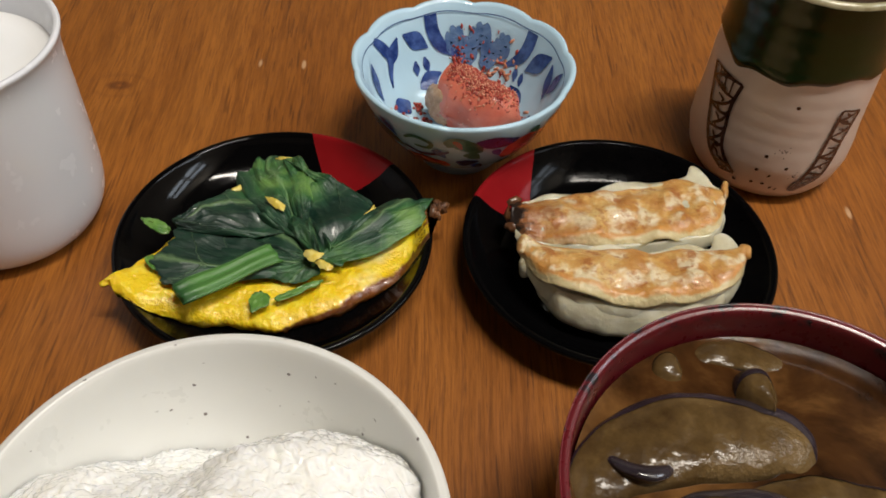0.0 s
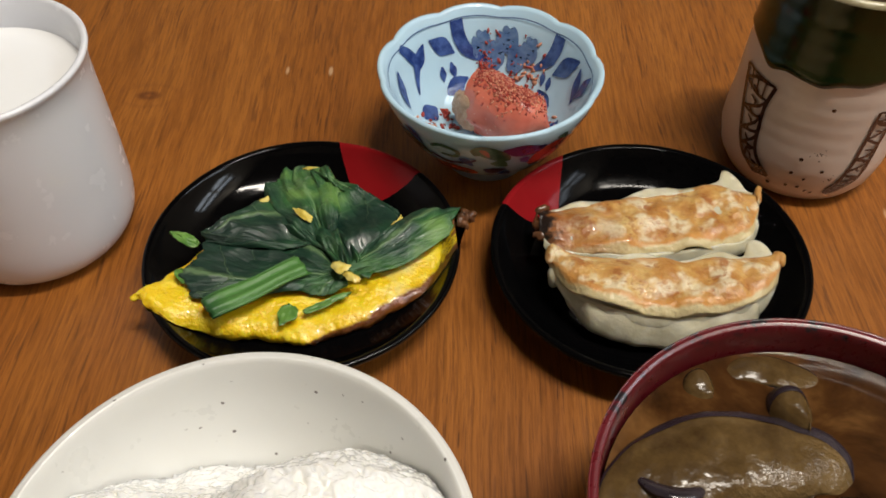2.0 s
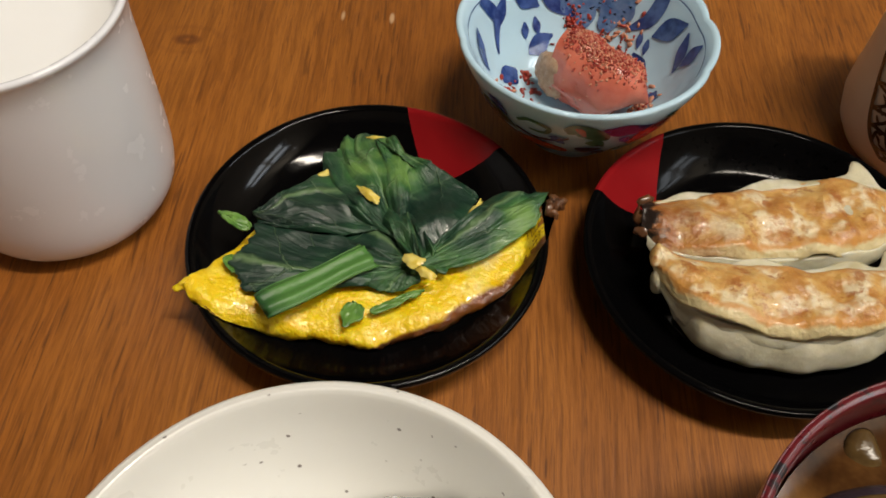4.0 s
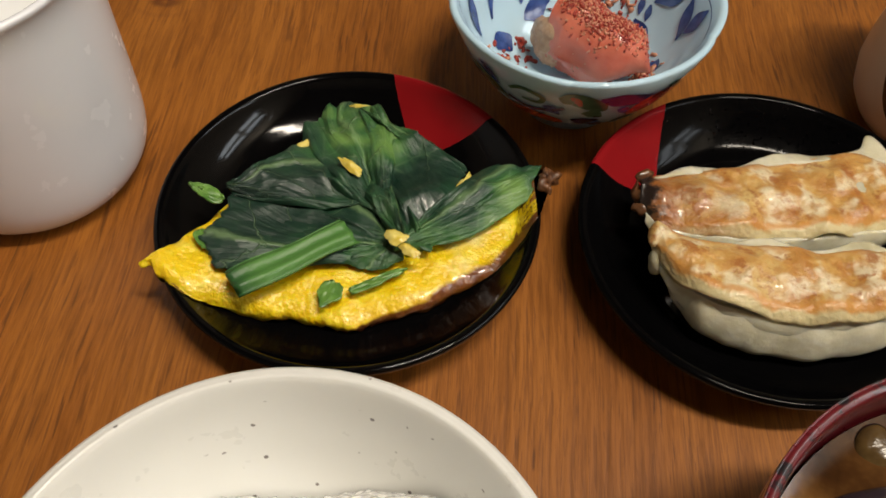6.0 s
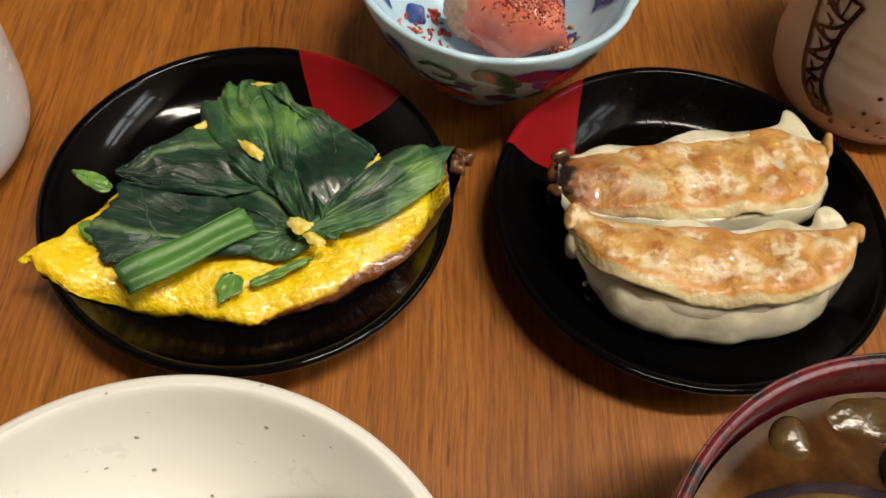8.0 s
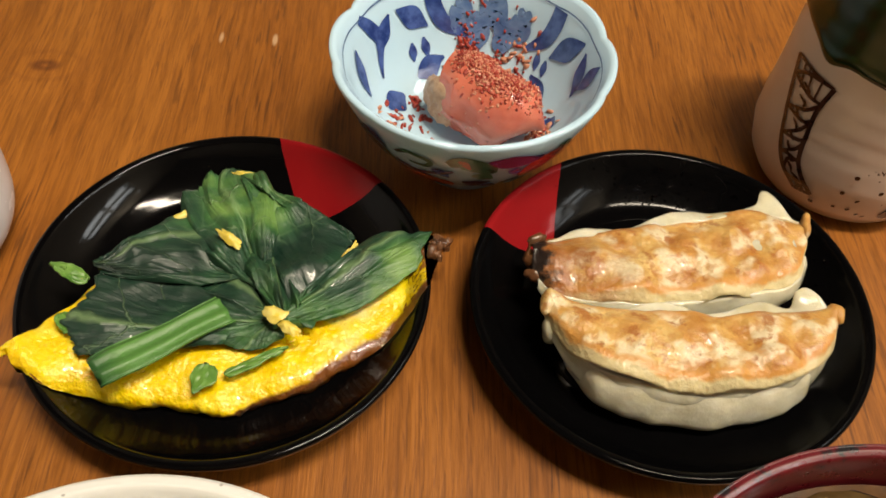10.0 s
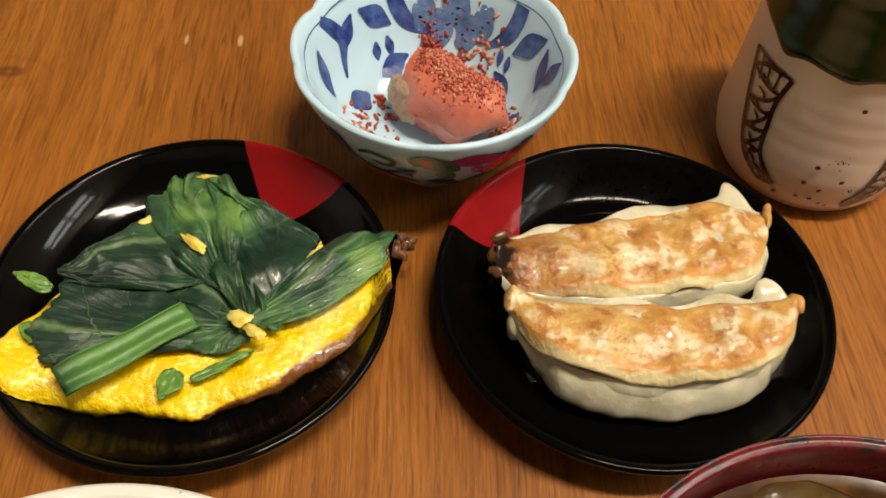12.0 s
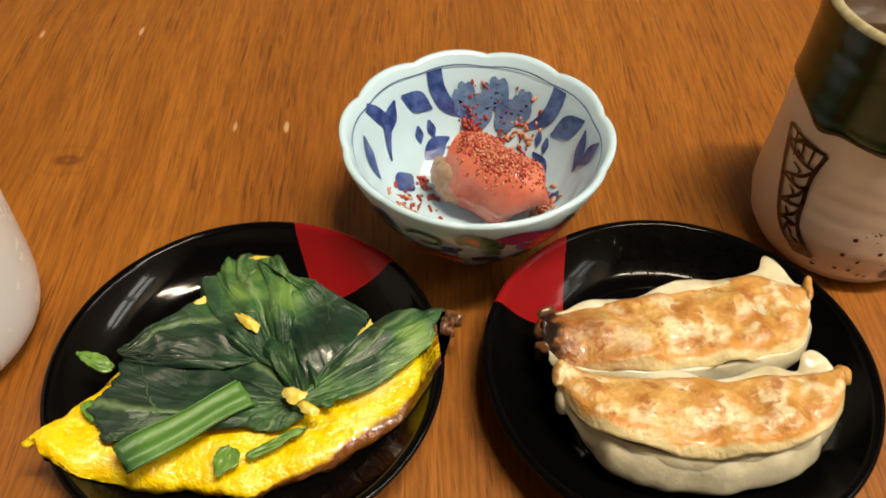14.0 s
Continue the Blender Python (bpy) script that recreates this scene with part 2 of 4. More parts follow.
def browned(name, charred):
    k = Mat(name, 0.32, 0.2)
    uv = k.axes(k.uv())
    n = k.noise(70.0, 5.0, 0.62)
    pale = k.noise(105.0, 2.5, 0.5, distort=0.15)
    spots = k.noise(165.0, 5.0, 0.66)
    c = k.ramp(n, [(0.36, (0.43, 0.190, 0.042)), (0.48, (0.56, 0.320, 0.095)), (0.62, (0.63, 0.445, 0.18))])
    c = k.mix(k.math("MULTIPLY", k.step(pale, 0.50, 0.60), 0.80), c, (0.73, 0.65, 0.45))
    c = k.mix(k.math("MULTIPLY", k.step(spots, 0.55, 0.64), 0.85), c, (0.33, 0.110, 0.024))
    c = k.mix(k.math("MULTIPLY", k.step(k.noise(360.0, 4.0, 0.6), 0.52, 0.64), 0.55), c, (0.47, 0.22, 0.065))
    wob = k.math("MULTIPLY", k.math("SUBTRACT", k.noise(110.0, 3.0), 0.5), 0.40)
    front = k.math("ADD", k.math("MULTIPLY", uv[1], -1.0), wob)
    back = k.math("ADD", uv[1], wob)
    c = k.mix(k.math("MULTIPLY", k.step(front, 0.58, 0.70), 0.75), c, (0.58, 0.27, 0.062))
    c = k.mix(k.step(front, 0.76, 0.84), c, (0.62, 0.52, 0.29))
    c = k.mix(k.math("MULTIPLY", k.step(back, 0.80, 0.94), 0.6), c, (0.52, 0.23, 0.06))
    if charred:
        end = k.math("ADD", uv[0], k.math("MULTIPLY", k.math("SUBTRACT", k.noise(150.0, 4.0, 0.7), 0.5), 0.42))
        c = k.mix(k.math("MULTIPLY", k.step(end, 0.40, 0.18), 0.92), c, (0.26, 0.080, 0.014))
        c = k.mix(k.step(end, 0.150, 0.085), c, (0.014, 0.006, 0.004))
    k.color(c)
    k.rough(k.noise(200.0, 3.0), 0.26, 0.55)
    k.bump(k.math("ADD", k.math("MULTIPLY", k.noise(420.0, 3.0, 0.6), 0.7), k.math("MULTIPLY", pale, 1.6)), 0.0011, 0.8)
    k.sss(0.15, (1.0, 0.7, 0.35), 0.002)
    return k.m


def plain(name, c1, c2, scale, rough, coat=0.0, bump_scale=200.0, depth=0.0002, spec=0.5):
    k = Mat(name, rough, coat, spec)
    k.color(k.mix(k.ramp(k.noise(scale, 4.0, 0.6), [(0.3, (0, 0, 0)), (0.7, (1, 1, 1))]), c1, c2))
    k.bump(k.noise(bump_scale, 4.0, 0.6), depth, 0.7)
    return k


WOOD = wood()
PLATE_A = lacquer_plate("black_lacquer_right_corner", 19, 0.0274, 0.0244, 1, 0.01, 0.15)
PLATE_B = lacquer_plate("black_lacquer_left_corner", -6, -0.0347, 0.0175, -1, 0.025, 0.07)
CREAM = glaze("cream_glaze", (0.69, 0.69, 0.66), (0.75, 0.75, 0.725), 0.26, (190.0, 0.13, (0.16, 0.14, 0.13)), 26.0)
WHITE = glaze("white_porcelain", (0.72, 0.74, 0.80), (0.77, 0.79, 0.84), 0.22)
PORCELAIN = glaze("bluish_porcelain", (0.43, 0.635, 0.785), (0.52, 0.715, 0.85), 0.10)
STONEWARE = glaze("pinkish_white_stoneware", (0.56, 0.46, 0.40), (0.68, 0.60, 0.54), 0.30, None, 34.0, 0.2, 0.00006)
GREEN = glaze("dark_green_glaze", (0.003, 0.012, 0.004), (0.012, 0.034, 0.007), 0.18, None, 45.0, 0.0, 0.00004)
RIMTONE = paint("pale_glaze_rim", (0.30, 0.27, 0.15), (0.46, 0.42, 0.28))
BLUE = paint("cobalt_blue_paint", (0.012, 0.032, 0.16), (0.058, 0.110, 0.33))
PALEBLUE = paint("washed_blue_paint", (0.06, 0.13, 0.30), (0.13, 0.22, 0.40))
LINE = paint("thin_blue_line", (0.05, 0.10, 0.24), (0.12, 0.18, 0.34))
ORANGE = paint("orange_red_enamel", (0.42, 0.045, 0.02), (0.55, 0.10, 0.04))
ENAMEL_GREEN = paint("green_enamel", (0.05, 0.13, 0.08), (0.11, 0.20, 0.12))
PURPLE = paint("purple_enamel", (0.035, 0.022, 0.10), (0.07, 0.04, 0.15))
IRON = paint("iron_brown_brushwork", (0.030, 0.012, 0.008), (0.075, 0.032, 0.020))
LACQUER = red_lacquer()
EGG, LEAF, LEAF_DARK, STEM = egg(), leaf("spinach_leaf", 0.005), leaf("dark_spinach_leaf", -0.05), stem()
BROWN, BROWN_CHARRED = browned("browned_dough", False), browned("browned_dough_charred", True)
EGG_PALE = plain("pale_egg", (0.66, 0.47, 0.03), (0.76, 0.66, 0.20), 240.0, 0.26, 0.4, 300.0, 0.0008).m
SCRAP = plain("bright_green_leaf", (0.055, 0.16, 0.022), (0.15, 0.30, 0.060), 220.0, 0.35, 0.2).m
DOUGH = plain("steamed_dough", (0.54, 0.50, 0.34), (0.74, 0.71, 0.57), 90.0, 0.10, 1.0, 150.0, 0.0008)
DOUGH.sss(0.6, (1.0, 0.88, 0.62), 0.004)
DOUGH = DOUGH.m
CHAR = plain("charred_dough", (0.030, 0.014, 0.008), (0.20, 0.075, 0.024), 160.0, 0.3, 0.3).m
BURNT = plain("burnt_egg", (0.050, 0.020, 0.010), (0.22, 0.095, 0.040), 260.0, 0.3, 0.3, 500.0, 0.0006).m
RICE = plain("cooked_rice", (0.87, 0.87, 0.84), (0.91, 0.91, 0.895), 60.0, 0.15, 0.35, 320.0, 0.0001)
RICE.sss(0.9, (1.0, 0.96, 0.86), 0.0070)
RICE = RICE.m
MILK = plain("milk", (0.86, 0.87, 0.88), (0.89, 0.90, 0.91), 10.0, 0.12, 0.0, 20.0, 0.00005).m
TEA = plain("brown_tea", (0.030, 0.014, 0.006), (0.045, 0.022, 0.008), 20.0, 0.04, 0.3, 15.0, 0.0001).m
ROE = plain("salmon_pink_roe", (0.54, 0.115, 0.072), (0.66, 0.20, 0.13), 90.0, 0.24, 0.4, 420.0, 0.0003)
ROE.sss(0.2, (1.0, 0.35, 0.2), 0.002)
ROE = ROE.m
ROE_CUT = plain("grainy_cut_roe", (0.38, 0.20, 0.10), (0.58, 0.38, 0.24), 500.0, 0.4, 0.2, 900.0, 0.0006).m
CHILI = plain("red_chili_crumbs", (0.20, 0.012, 0.009), (0.46, 0.060, 0.036), 700.0, 0.35, 0.2).m
CRUMB = plain("pale_roe_crumbs", (0.50, 0.17, 0.09), (0.66, 0.34, 0.22), 600.0, 0.35, 0.2).m
FLESH = Mat("stewed_aubergine_flesh", 0.22, 0.0, 0.32)
FLESH_UV = FLESH.axes(FLESH.uv())
FLESH_EDGE = FLESH.math("ADD", FLESH.math("ABSOLUTE", FLESH.math("SUBTRACT", FLESH_UV[1], 0.5)), FLESH.math("MULTIPLY", FLESH.math("SUBTRACT", FLESH.noise(120.0, 3.0), 0.5), 0.16))
FLESH_COLOR = FLESH.ramp(FLESH.noise(60.0, 5.0, 0.65), [(0.32, (0.043, 0.023, 0.008)), (0.5, (0.089, 0.053, 0.018)), (0.68, (0.149, 0.094, 0.036))])
FLESH.color(FLESH.mix(FLESH.math("MULTIPLY", FLESH.step(FLESH_EDGE, 0.30, 0.46), 0.8), FLESH_COLOR, (0.029, 0.023, 0.014)))
FLESH.bump(FLESH.math("ADD", FLESH.noise(130.0, 3.0), FLESH.math("MULTIPLY", FLESH.noise(430.0, 3.0), FLESH.step(FLESH.noise(45.0, 2.0), 0.45, 0.60))), 0.0009, 0.9)
FLESH = FLESH.m
SKIN = plain("aubergine_skin", (0.012, 0.009, 0.012), (0.040, 0.031, 0.040), 70.0, 0.22, 0.4, 300.0, 0.0003).m
WALL = plain("warm_plaster", (0.56, 0.52, 0.46), (0.62, 0.58, 0.52), 3.0, 0.9).m
BOARDS = plain("dark_ceiling_boards", (0.055, 0.038, 0.026), (0.085, 0.060, 0.040), 8.0, 0.7).m
FLOOR = plain("dark_floor_boards", (0.16, 0.10, 0.06), (0.22, 0.14, 0.08), 6.0, 0.5).m
FRAME = plain("white_frame_paint", (0.70, 0.70, 0.68), (0.76, 0.76, 0.74), 9.0, 0.4).m


def soup():
    k = Mat("miso_broth", 0.10, 0.0, 0.35)
    n = k.noise(30.0, 5.0, 0.62, distort=0.4)
    k.color(k.ramp(n, [(0.36, (0.012, 0.0045, 0.002)), (0.50, (0.054, 0.022, 0.0065)), (0.68, (0.170, 0.080, 0.024))]))
    k.bump(k.noise(30.0, 2.0), 0.0003, 0.3)
    return k.m


SOUP = soup()
DROP = Mat("water_drops", 0.03)
DROP.b.inputs["Transmission Weight"].default_value = 1.0
DROP.b.inputs["IOR"].default_value = 1.33
DROP = DROP.m

# ---- mesh helpers ----


def part(name, bm, material, parent=None, label="", smooth=True):
    """Links a bmesh as one mesh object, under its thing if one is given."""
    mesh = bpy.data.meshes.new(name)
    bm.normal_update()
    bm.to_mesh(mesh)
    bm.free()
    mesh.materials.append(material)
    if smooth:
        mesh.polygons.foreach_set("use_smooth", [True] * len(mesh.polygons))
    ob = new(name, mesh)
    if parent:
        ob.parent = parent
    if label:
        tagged(ob, label)
    return ob


def thing(name, x, y, z, label, category, group="", rz=0.0):
    ob = new(name)
    ob.empty_display_size = 0.02
    ob.matrix_world = pose(x, y, z, 0, 0, rz)
    return tagged(ob, label, category, group)


def smooth_line(points, n):
    """A Catmull-Rom line of n points through a few control points."""
    pts = [Vector(p) for p in points]
    pts = [2 * pts[0] - pts[1]] + pts + [2 * pts[-1] - pts[-2]]
    out = []
    for i in range(n):
        u = i / (n - 1) * (len(pts) - 3)
        k = min(int(u), len(pts) - 4)
        t = u - k
        a, b, c, d = pts[k:k + 4]
        out.append(0.5 * (2 * b + (c - a) * t + (2 * a - 5 * b + 4 * c - d) * t * t + (3 * b - a - 3 * c + d) * t ** 3))
    return out


def sheet(nu, nv, fn, close_u=False, close_v=False, cap=False):
    """A grid mesh: fn(u, v), u and v from 0 to 1, gives a point, or a point and its uv."""
    bm = bmesh.new()
    layer = bm.loops.layers.uv.new("uv")
    cu, cv = (nu if close_u else nu + 1), (nv if close_v else nv + 1)
    rows, tex = [], {}
    for i in range(cu):
        row = []
        for j in range(cv):
            got = fn(i / nu, j / nv)
            p, t = got if isinstance(got, tuple) else (got, (i / nu, j / nv))
            vert = bm.verts.new(p)
            tex[vert] = t
            row.append(vert)
        rows.append(row)
    for i in range(nu):
        for j in range(nv):
            q = [rows[i][j], rows[(i + 1) % cu][j], rows[(i + 1) % cu][(j + 1) % cv], rows[i][(j + 1) % cv]]
            f = bm.faces.new(q)
            for loop in f.loops:
                loop[layer].uv = tex[loop.vert]
    if cap:
        for row in (rows[0], rows[-1]):
            f = bm.faces.new(row)
            for loop in f.loops:
                loop[layer].uv = tex[loop.vert]
    bmesh.ops.recalc_face_normals(bm, faces=bm.faces)
    return bm


def turned(profile, seg=96, wave=None, steps=0):
    """A turned body from a profile of (r, z). wave(angle, r, z) may shift r and z."""
    pts = smooth_line([(r, z, 0) for r, z in profile], steps) if steps else [Vector((r, z, 0)) for r, z in profile]
    bm = bmesh.new()
    rows = []
    for p in pts:
        row = []
        if abs(p.x) < 1e-5:
            row = [bm.verts.new((0, 0, p.y))]
        else:
            for i in range(seg):
                a = 2 * math.pi * i / seg
                r, z = wave(a, p.x, p.y) if wave else (p.x, p.y)
                row.append(bm.verts.new((r * math.cos(a), r * math.sin(a), z)))
        rows.append(row)
    for a, b in zip(rows, rows[1:]):
        for i in range(seg):
            j = (i + 1) % seg
            if len(a) == 1 and len(b) == 1:
                continue
            if len(a) == 1:
                bm.faces.new((a[0], b[j], b[i]))
            elif len(b) == 1:
                bm.faces.new((a[i], a[j], b[0]))
            else:
                bm.faces.new((a[i], a[j], b[j], b[i]))
    bmesh.ops.recalc_face_normals(bm, faces=bm.faces)
    return bm


def box(bm, x0, y0, z0, x1, y1, z1, bevel=0.0):
    made = bmesh.ops.create_cube(bm, size=1, matrix=Matrix.LocRotScale(((x0 + x1) / 2, (y0 + y1) / 2, (z0 + z1) / 2), None, (x1 - x0, y1 - y0, z1 - z0)))
    if bevel:
        edges = list({e for v in made["verts"] for e in v.link_edges})
        bmesh.ops.bevel(bm, geom=edges, offset=bevel, segments=3, affect="EDGES", profile=0.5)
    return bm


def blob(bm, center, size, turn=None, seg=6, rings=4, rough=0.0):
    """Adds a small lump to bm."""
    turn = turn or Matrix.Identity(3)
    c = Vector(center)
    rows = []
    for i in range(rings + 1):
        a = math.pi * i / rings
        if i in (0, rings):
            rows.append([bm.verts.new(c + turn @ Vector((math.cos(a) * size[0], 0, 0)))])
            continue
        row = []
        for j in range(seg):
            b = 2 * math.pi * j / seg
            k = 1 + rough * (random.random() - 0.5)
            row.append(bm.verts.new(c + turn @ Vector((math.cos(a) * size[0] * k, math.sin(a) * math.cos(b) * size[1] * k, math.sin(a) * math.sin(b) * size[2] * k))))
        rows.append(row)
    for a, b in zip(rows, rows[1:]):
        for i in range(seg):
            j = (i + 1) % seg
            if len(a) == 1:
                bm.faces.new((a[0], b[i], b[j]))
            elif len(b) == 1:
                bm.faces.new((a[i], b[0], a[j]))
            else:
                bm.faces.new((a[i], b[i], b[j], a[j]))


def rand_turn():
    return Euler((random.uniform(0, 6.28), random.uniform(0, 6.28), random.uniform(0, 6.28))).to_matrix()


def wobble(p, scale, amp, seed=0.0):
    return amp * noise.noise(Vector((p[0] * scale + seed, p[1] * scale - seed, p[2] * scale + 2 * seed)))


def at_height(profile, z):
    """Radius of a profile of (r, z) at height z."""
    for (r0, z0), (r1, z1) in zip(profile, profile[1:]):
        if z0 <= z <= z1:
            return r0 + (r1 - r0) * (z - z0) / max(1e-9, z1 - z0)
    return profile[-1][0]


def brushed(name, material, parent, profile, lift, lines, swell=1.0):
    """Brush strokes on a turned surface. Each line: control points (angle in degrees, z, half width)."""
    bm = bmesh.new()
    for line in lines:
        pts = smooth_line(line, 5 * len(line))
        rows = []
        for i, p in enumerate(pts):
            a = pts[max(0, i - 1)]
            b = pts[min(len(pts) - 1, i + 1)]
            r = at_height(profile, p.y) + lift
            d = Vector((radians(b.x - a.x) * r, (b.y - a.y)))
            d = d.normalized() if d.length else Vector((1, 0))
            row = []
            for s in (-1, -0.35, 0.35, 1):
                w = max(p.z, 0.00012) * s * swell
                z = p.y + d.x * w
                ang = radians(p.x) - d.y * w / r
                rr = at_height(profile, z) + lift
                row.append(bm.verts.new((rr * math.cos(ang), rr * math.sin(ang), z)))
            rows.append(row)
        for a, b in zip(rows, rows[1:]):
            for j in range(3):
                bm.faces.new((a[j], b[j], b[j + 1], a[j + 1]))
    return part(name, bm, material, parent)


# ---- room and table ----


def build_room():
    bm = box(bmesh.new(), -1.9, -1.9, -0.76, 1.9, 2.2, -0.70)
    tagged(part("floor", bm, FLOOR, smooth=False), "dark wooden floor under the table", "floor", kind="structure")
    bm = box(bmesh.new(), -1.9, -1.9, 2.06, 1.9, 2.2, 2.12)
    tagged(part("ceiling", bm, BOARDS, smooth=False), "dark wooden ceiling over the table", "ceiling", kind="structure")
    spans = {"wall_north": (-1.9, 2.10, 1.9, 2.2), "wall_south": (-1.9, -1.9, 1.9, -1.8), "wall_west": (-1.9, -1.8, -1.8, 2.10)}
    for name, (x0, y0, x1, y1) in spans.items():
        bm = box(bmesh.new(), x0, y0, -0.70, x1, y1, 2.06)
        tagged(part(name, bm, WALL, smooth=False), "plain plastered room wall", "wall", kind="structure")
    bm = bmesh.new()
    for y0, y1, z0, z1 in ((-1.8, -0.40, -0.7, 2.06), (0.60, 2.10, -0.7, 2.06), (-0.40, 0.60, -0.7, 1.02), (-0.40, 0.60, 1.44, 2.06)):
        box(bm, 1.10, y0, z0, 1.18, y1, z1)
    tagged(part("wall_east", bm, WALL, smooth=False), "plastered wall with a window opening", "wall", kind="structure")
    win = tagged(new("window_1"), "white painted window with four panes", "window", kind="structure")
    for name, (y0, y1, z0, z1) in {"window_frame": (-0.40, 0.60, 1.02, 1.05), "window_head": (-0.40, 0.60, 1.41, 1.44), "window_jamb": (-0.40, -0.36, 1.05, 1.41), "window_post": (0.56, 0.60, 1.05, 1.41), "mullion": (0.07, 0.13, 1.05, 1.41), "glazing_bar": (-0.36, 0.07, 1.20, 1.26), "crossbar": (0.13, 0.56, 1.20, 1.26)}.items():
        part(name, box(bmesh.new(), 1.12, y0, z0, 1.16, y1, z1, 0.003), FRAME, win, smooth=False)


def build_table():
    table = thing("dining_table", 0, 0.2, -0.70, "orange-brown varnished oak dining table", "table")
    top = part("tabletop", box(bmesh.new(), -0.70, -0.62, 0.66, 0.70, 0.62, 0.70, 0.004), WOOD, table, smooth=False)
    for x in (-0.62, 0.56):
        for y in (-0.54, 0.48):
            part("leg", box(bmesh.new(), x, y, 0, x + 0.06, y + 0.06, 0.66, 0.004), WOOD, table, smooth=False)


def build_lamp():
    lamp = thing("ceiling_lamp", LAMP[0], LAMP[1], 2.06, "long white ceiling lamp over the table", "lamp")
    part("housing", box(bmesh.new(), -0.34, -0.10, -0.06, 0.34, 0.10, 0.0, 0.008), FRAME, lamp)


# ---- crockery ----

PLATE_IN = [(0.0, 0.0058), (0.034, 0.0058), (0.0395, 0.0062), (0.0435, 0.0072), (0.0470, 0.0090), (0.0500, 0.0109), (0.0528, 0.0132), (0.0552, 0.0156), (0.0571, 0.0178), (0.0580, 0.0184), (0.0588, 0.0186)]


def build_plate(x, y, material, label):
    plate = thing("small_plate", x, y, 0, label, "plate", "lacquer plates")
    out = [(0.0600, 0.0178), (0.0598, 0.0165), (0.0555, 0.0122), (0.049, 0.0070), (0.041, 0.0035), (0.036, 0.0026)]
    body = smooth_line([(r, z, 0) for r, z in PLATE_IN], 60)
    body = [(p.x, p.y) for p in body] + [(0.0596, 0.0184)] + out + [(0, 0.0026)]
    part("dish", turned(body, 160), material, plate)
    part("foot_ring", turned([(0.0355, 0.0028), (0.0355, 0), (0.0325, 0), (0.0325, 0.0028)], 96), material, plate)
    return plate


def build_droplets(plate):
    """Fine water drops on the far inner side of a plate."""
    inside, bm = [(z, r) for r, z in PLATE_IN], bmesh.new()
    for i in range(260):
        a, r = radians(random.gauss(74, 22)), random.uniform(0.043, 0.0555)
        size = random.uniform(0.00012, 0.00042)
        blob(bm, (r * math.cos(a), r * math.sin(a), at_height(inside, r) + size * 0.3), (size, size * random.uniform(0.7, 1.3), size * 0.6), None, 8, 6)
    tagged(part("water_film", bm, DROP, plate, "fine clear drops of water"), kind="stuff")


def build_rice_bowl(x, y):
    bowl = thing("rice_bowl", x, y, 0, "speckled cream ceramic bowl filled with rice", "bowl")
    outer = [(0.0, 0.0045), (0.020, 0.0045), (0.024, 0.0075), (0.036, 0.0135), (0.048, 0.0265), (0.0560, 0.0440), (0.0596, 0.0575)]
    inner = [(0.0599, 0.0596), (0.0583, 0.0605), (0.0565, 0.0593), (0.0532, 0.0455), (0.0460, 0.0290), (0.034, 0.0165), (0.018, 0.0100), (0, 0.0095)]
    part("bowl_body", turned(outer + inner, 128, steps=60), CREAM, bowl)
    part("foot_ring", turned([(0.0250, 0.0080), (0.0245, 0), (0.0210, 0), (0.0208, 0.0060)], 96), CREAM, bowl)
    return inner


def build_miso_bowl(x, y):
    bowl = thing("soup_bowl", x, y, 0, "dark red lacquer soup bowl with a chipped rim", "bowl")
    outer = [(0.0, 0.010), (0.022, 0.010), (0.030, 0.013), (0.043, 0.022), (0.0525, 0.038), (0.0568, 0.056), (0.0580, 0.0710)]
    inner = [(0.0576, 0.0722), (0.0562, 0.0722), (0.0552, 0.0700), (0.0540, 0.056), (0.0495, 0.038), (0.040, 0.024), (0.025, 0.0165), (0, 0.0150)]
    part("bowl_body", turned(outer + inner, 128, steps=60), LACQUER, bowl)
    part("foot_ring", turned([(0.0300, 0.0140), (0.0300, 0), (0.0268, 0), (0.0262, 0.0115)], 96), LACQUER, bowl)


BLUE_OUT = [(0.0185, 0.0), (0.0190, 0.004), (0.0235, 0.008), (0.033, 0.0175), (0.039, 0.0275), (0.043, 0.037), (0.0465, 0.0466)]
BLUE_IN = [(0.0, 0.0085), (0.014, 0.009), (0.0205, 0.0105), (0.030, 0.0175), (0.036, 0.0275), (0.040, 0.037), (0.0437, 0.0466)]


def scallop(a, r, z):
    k = max(0.0, (z - 0.018) / 0.0286)
    s = abs(math.sin(5 * (a - radians(47)))) ** 0.7
    return r * (1 + 0.026 * k * k * (s - 0.66)), z + 0.0013 * k * k * (s - 0.7)


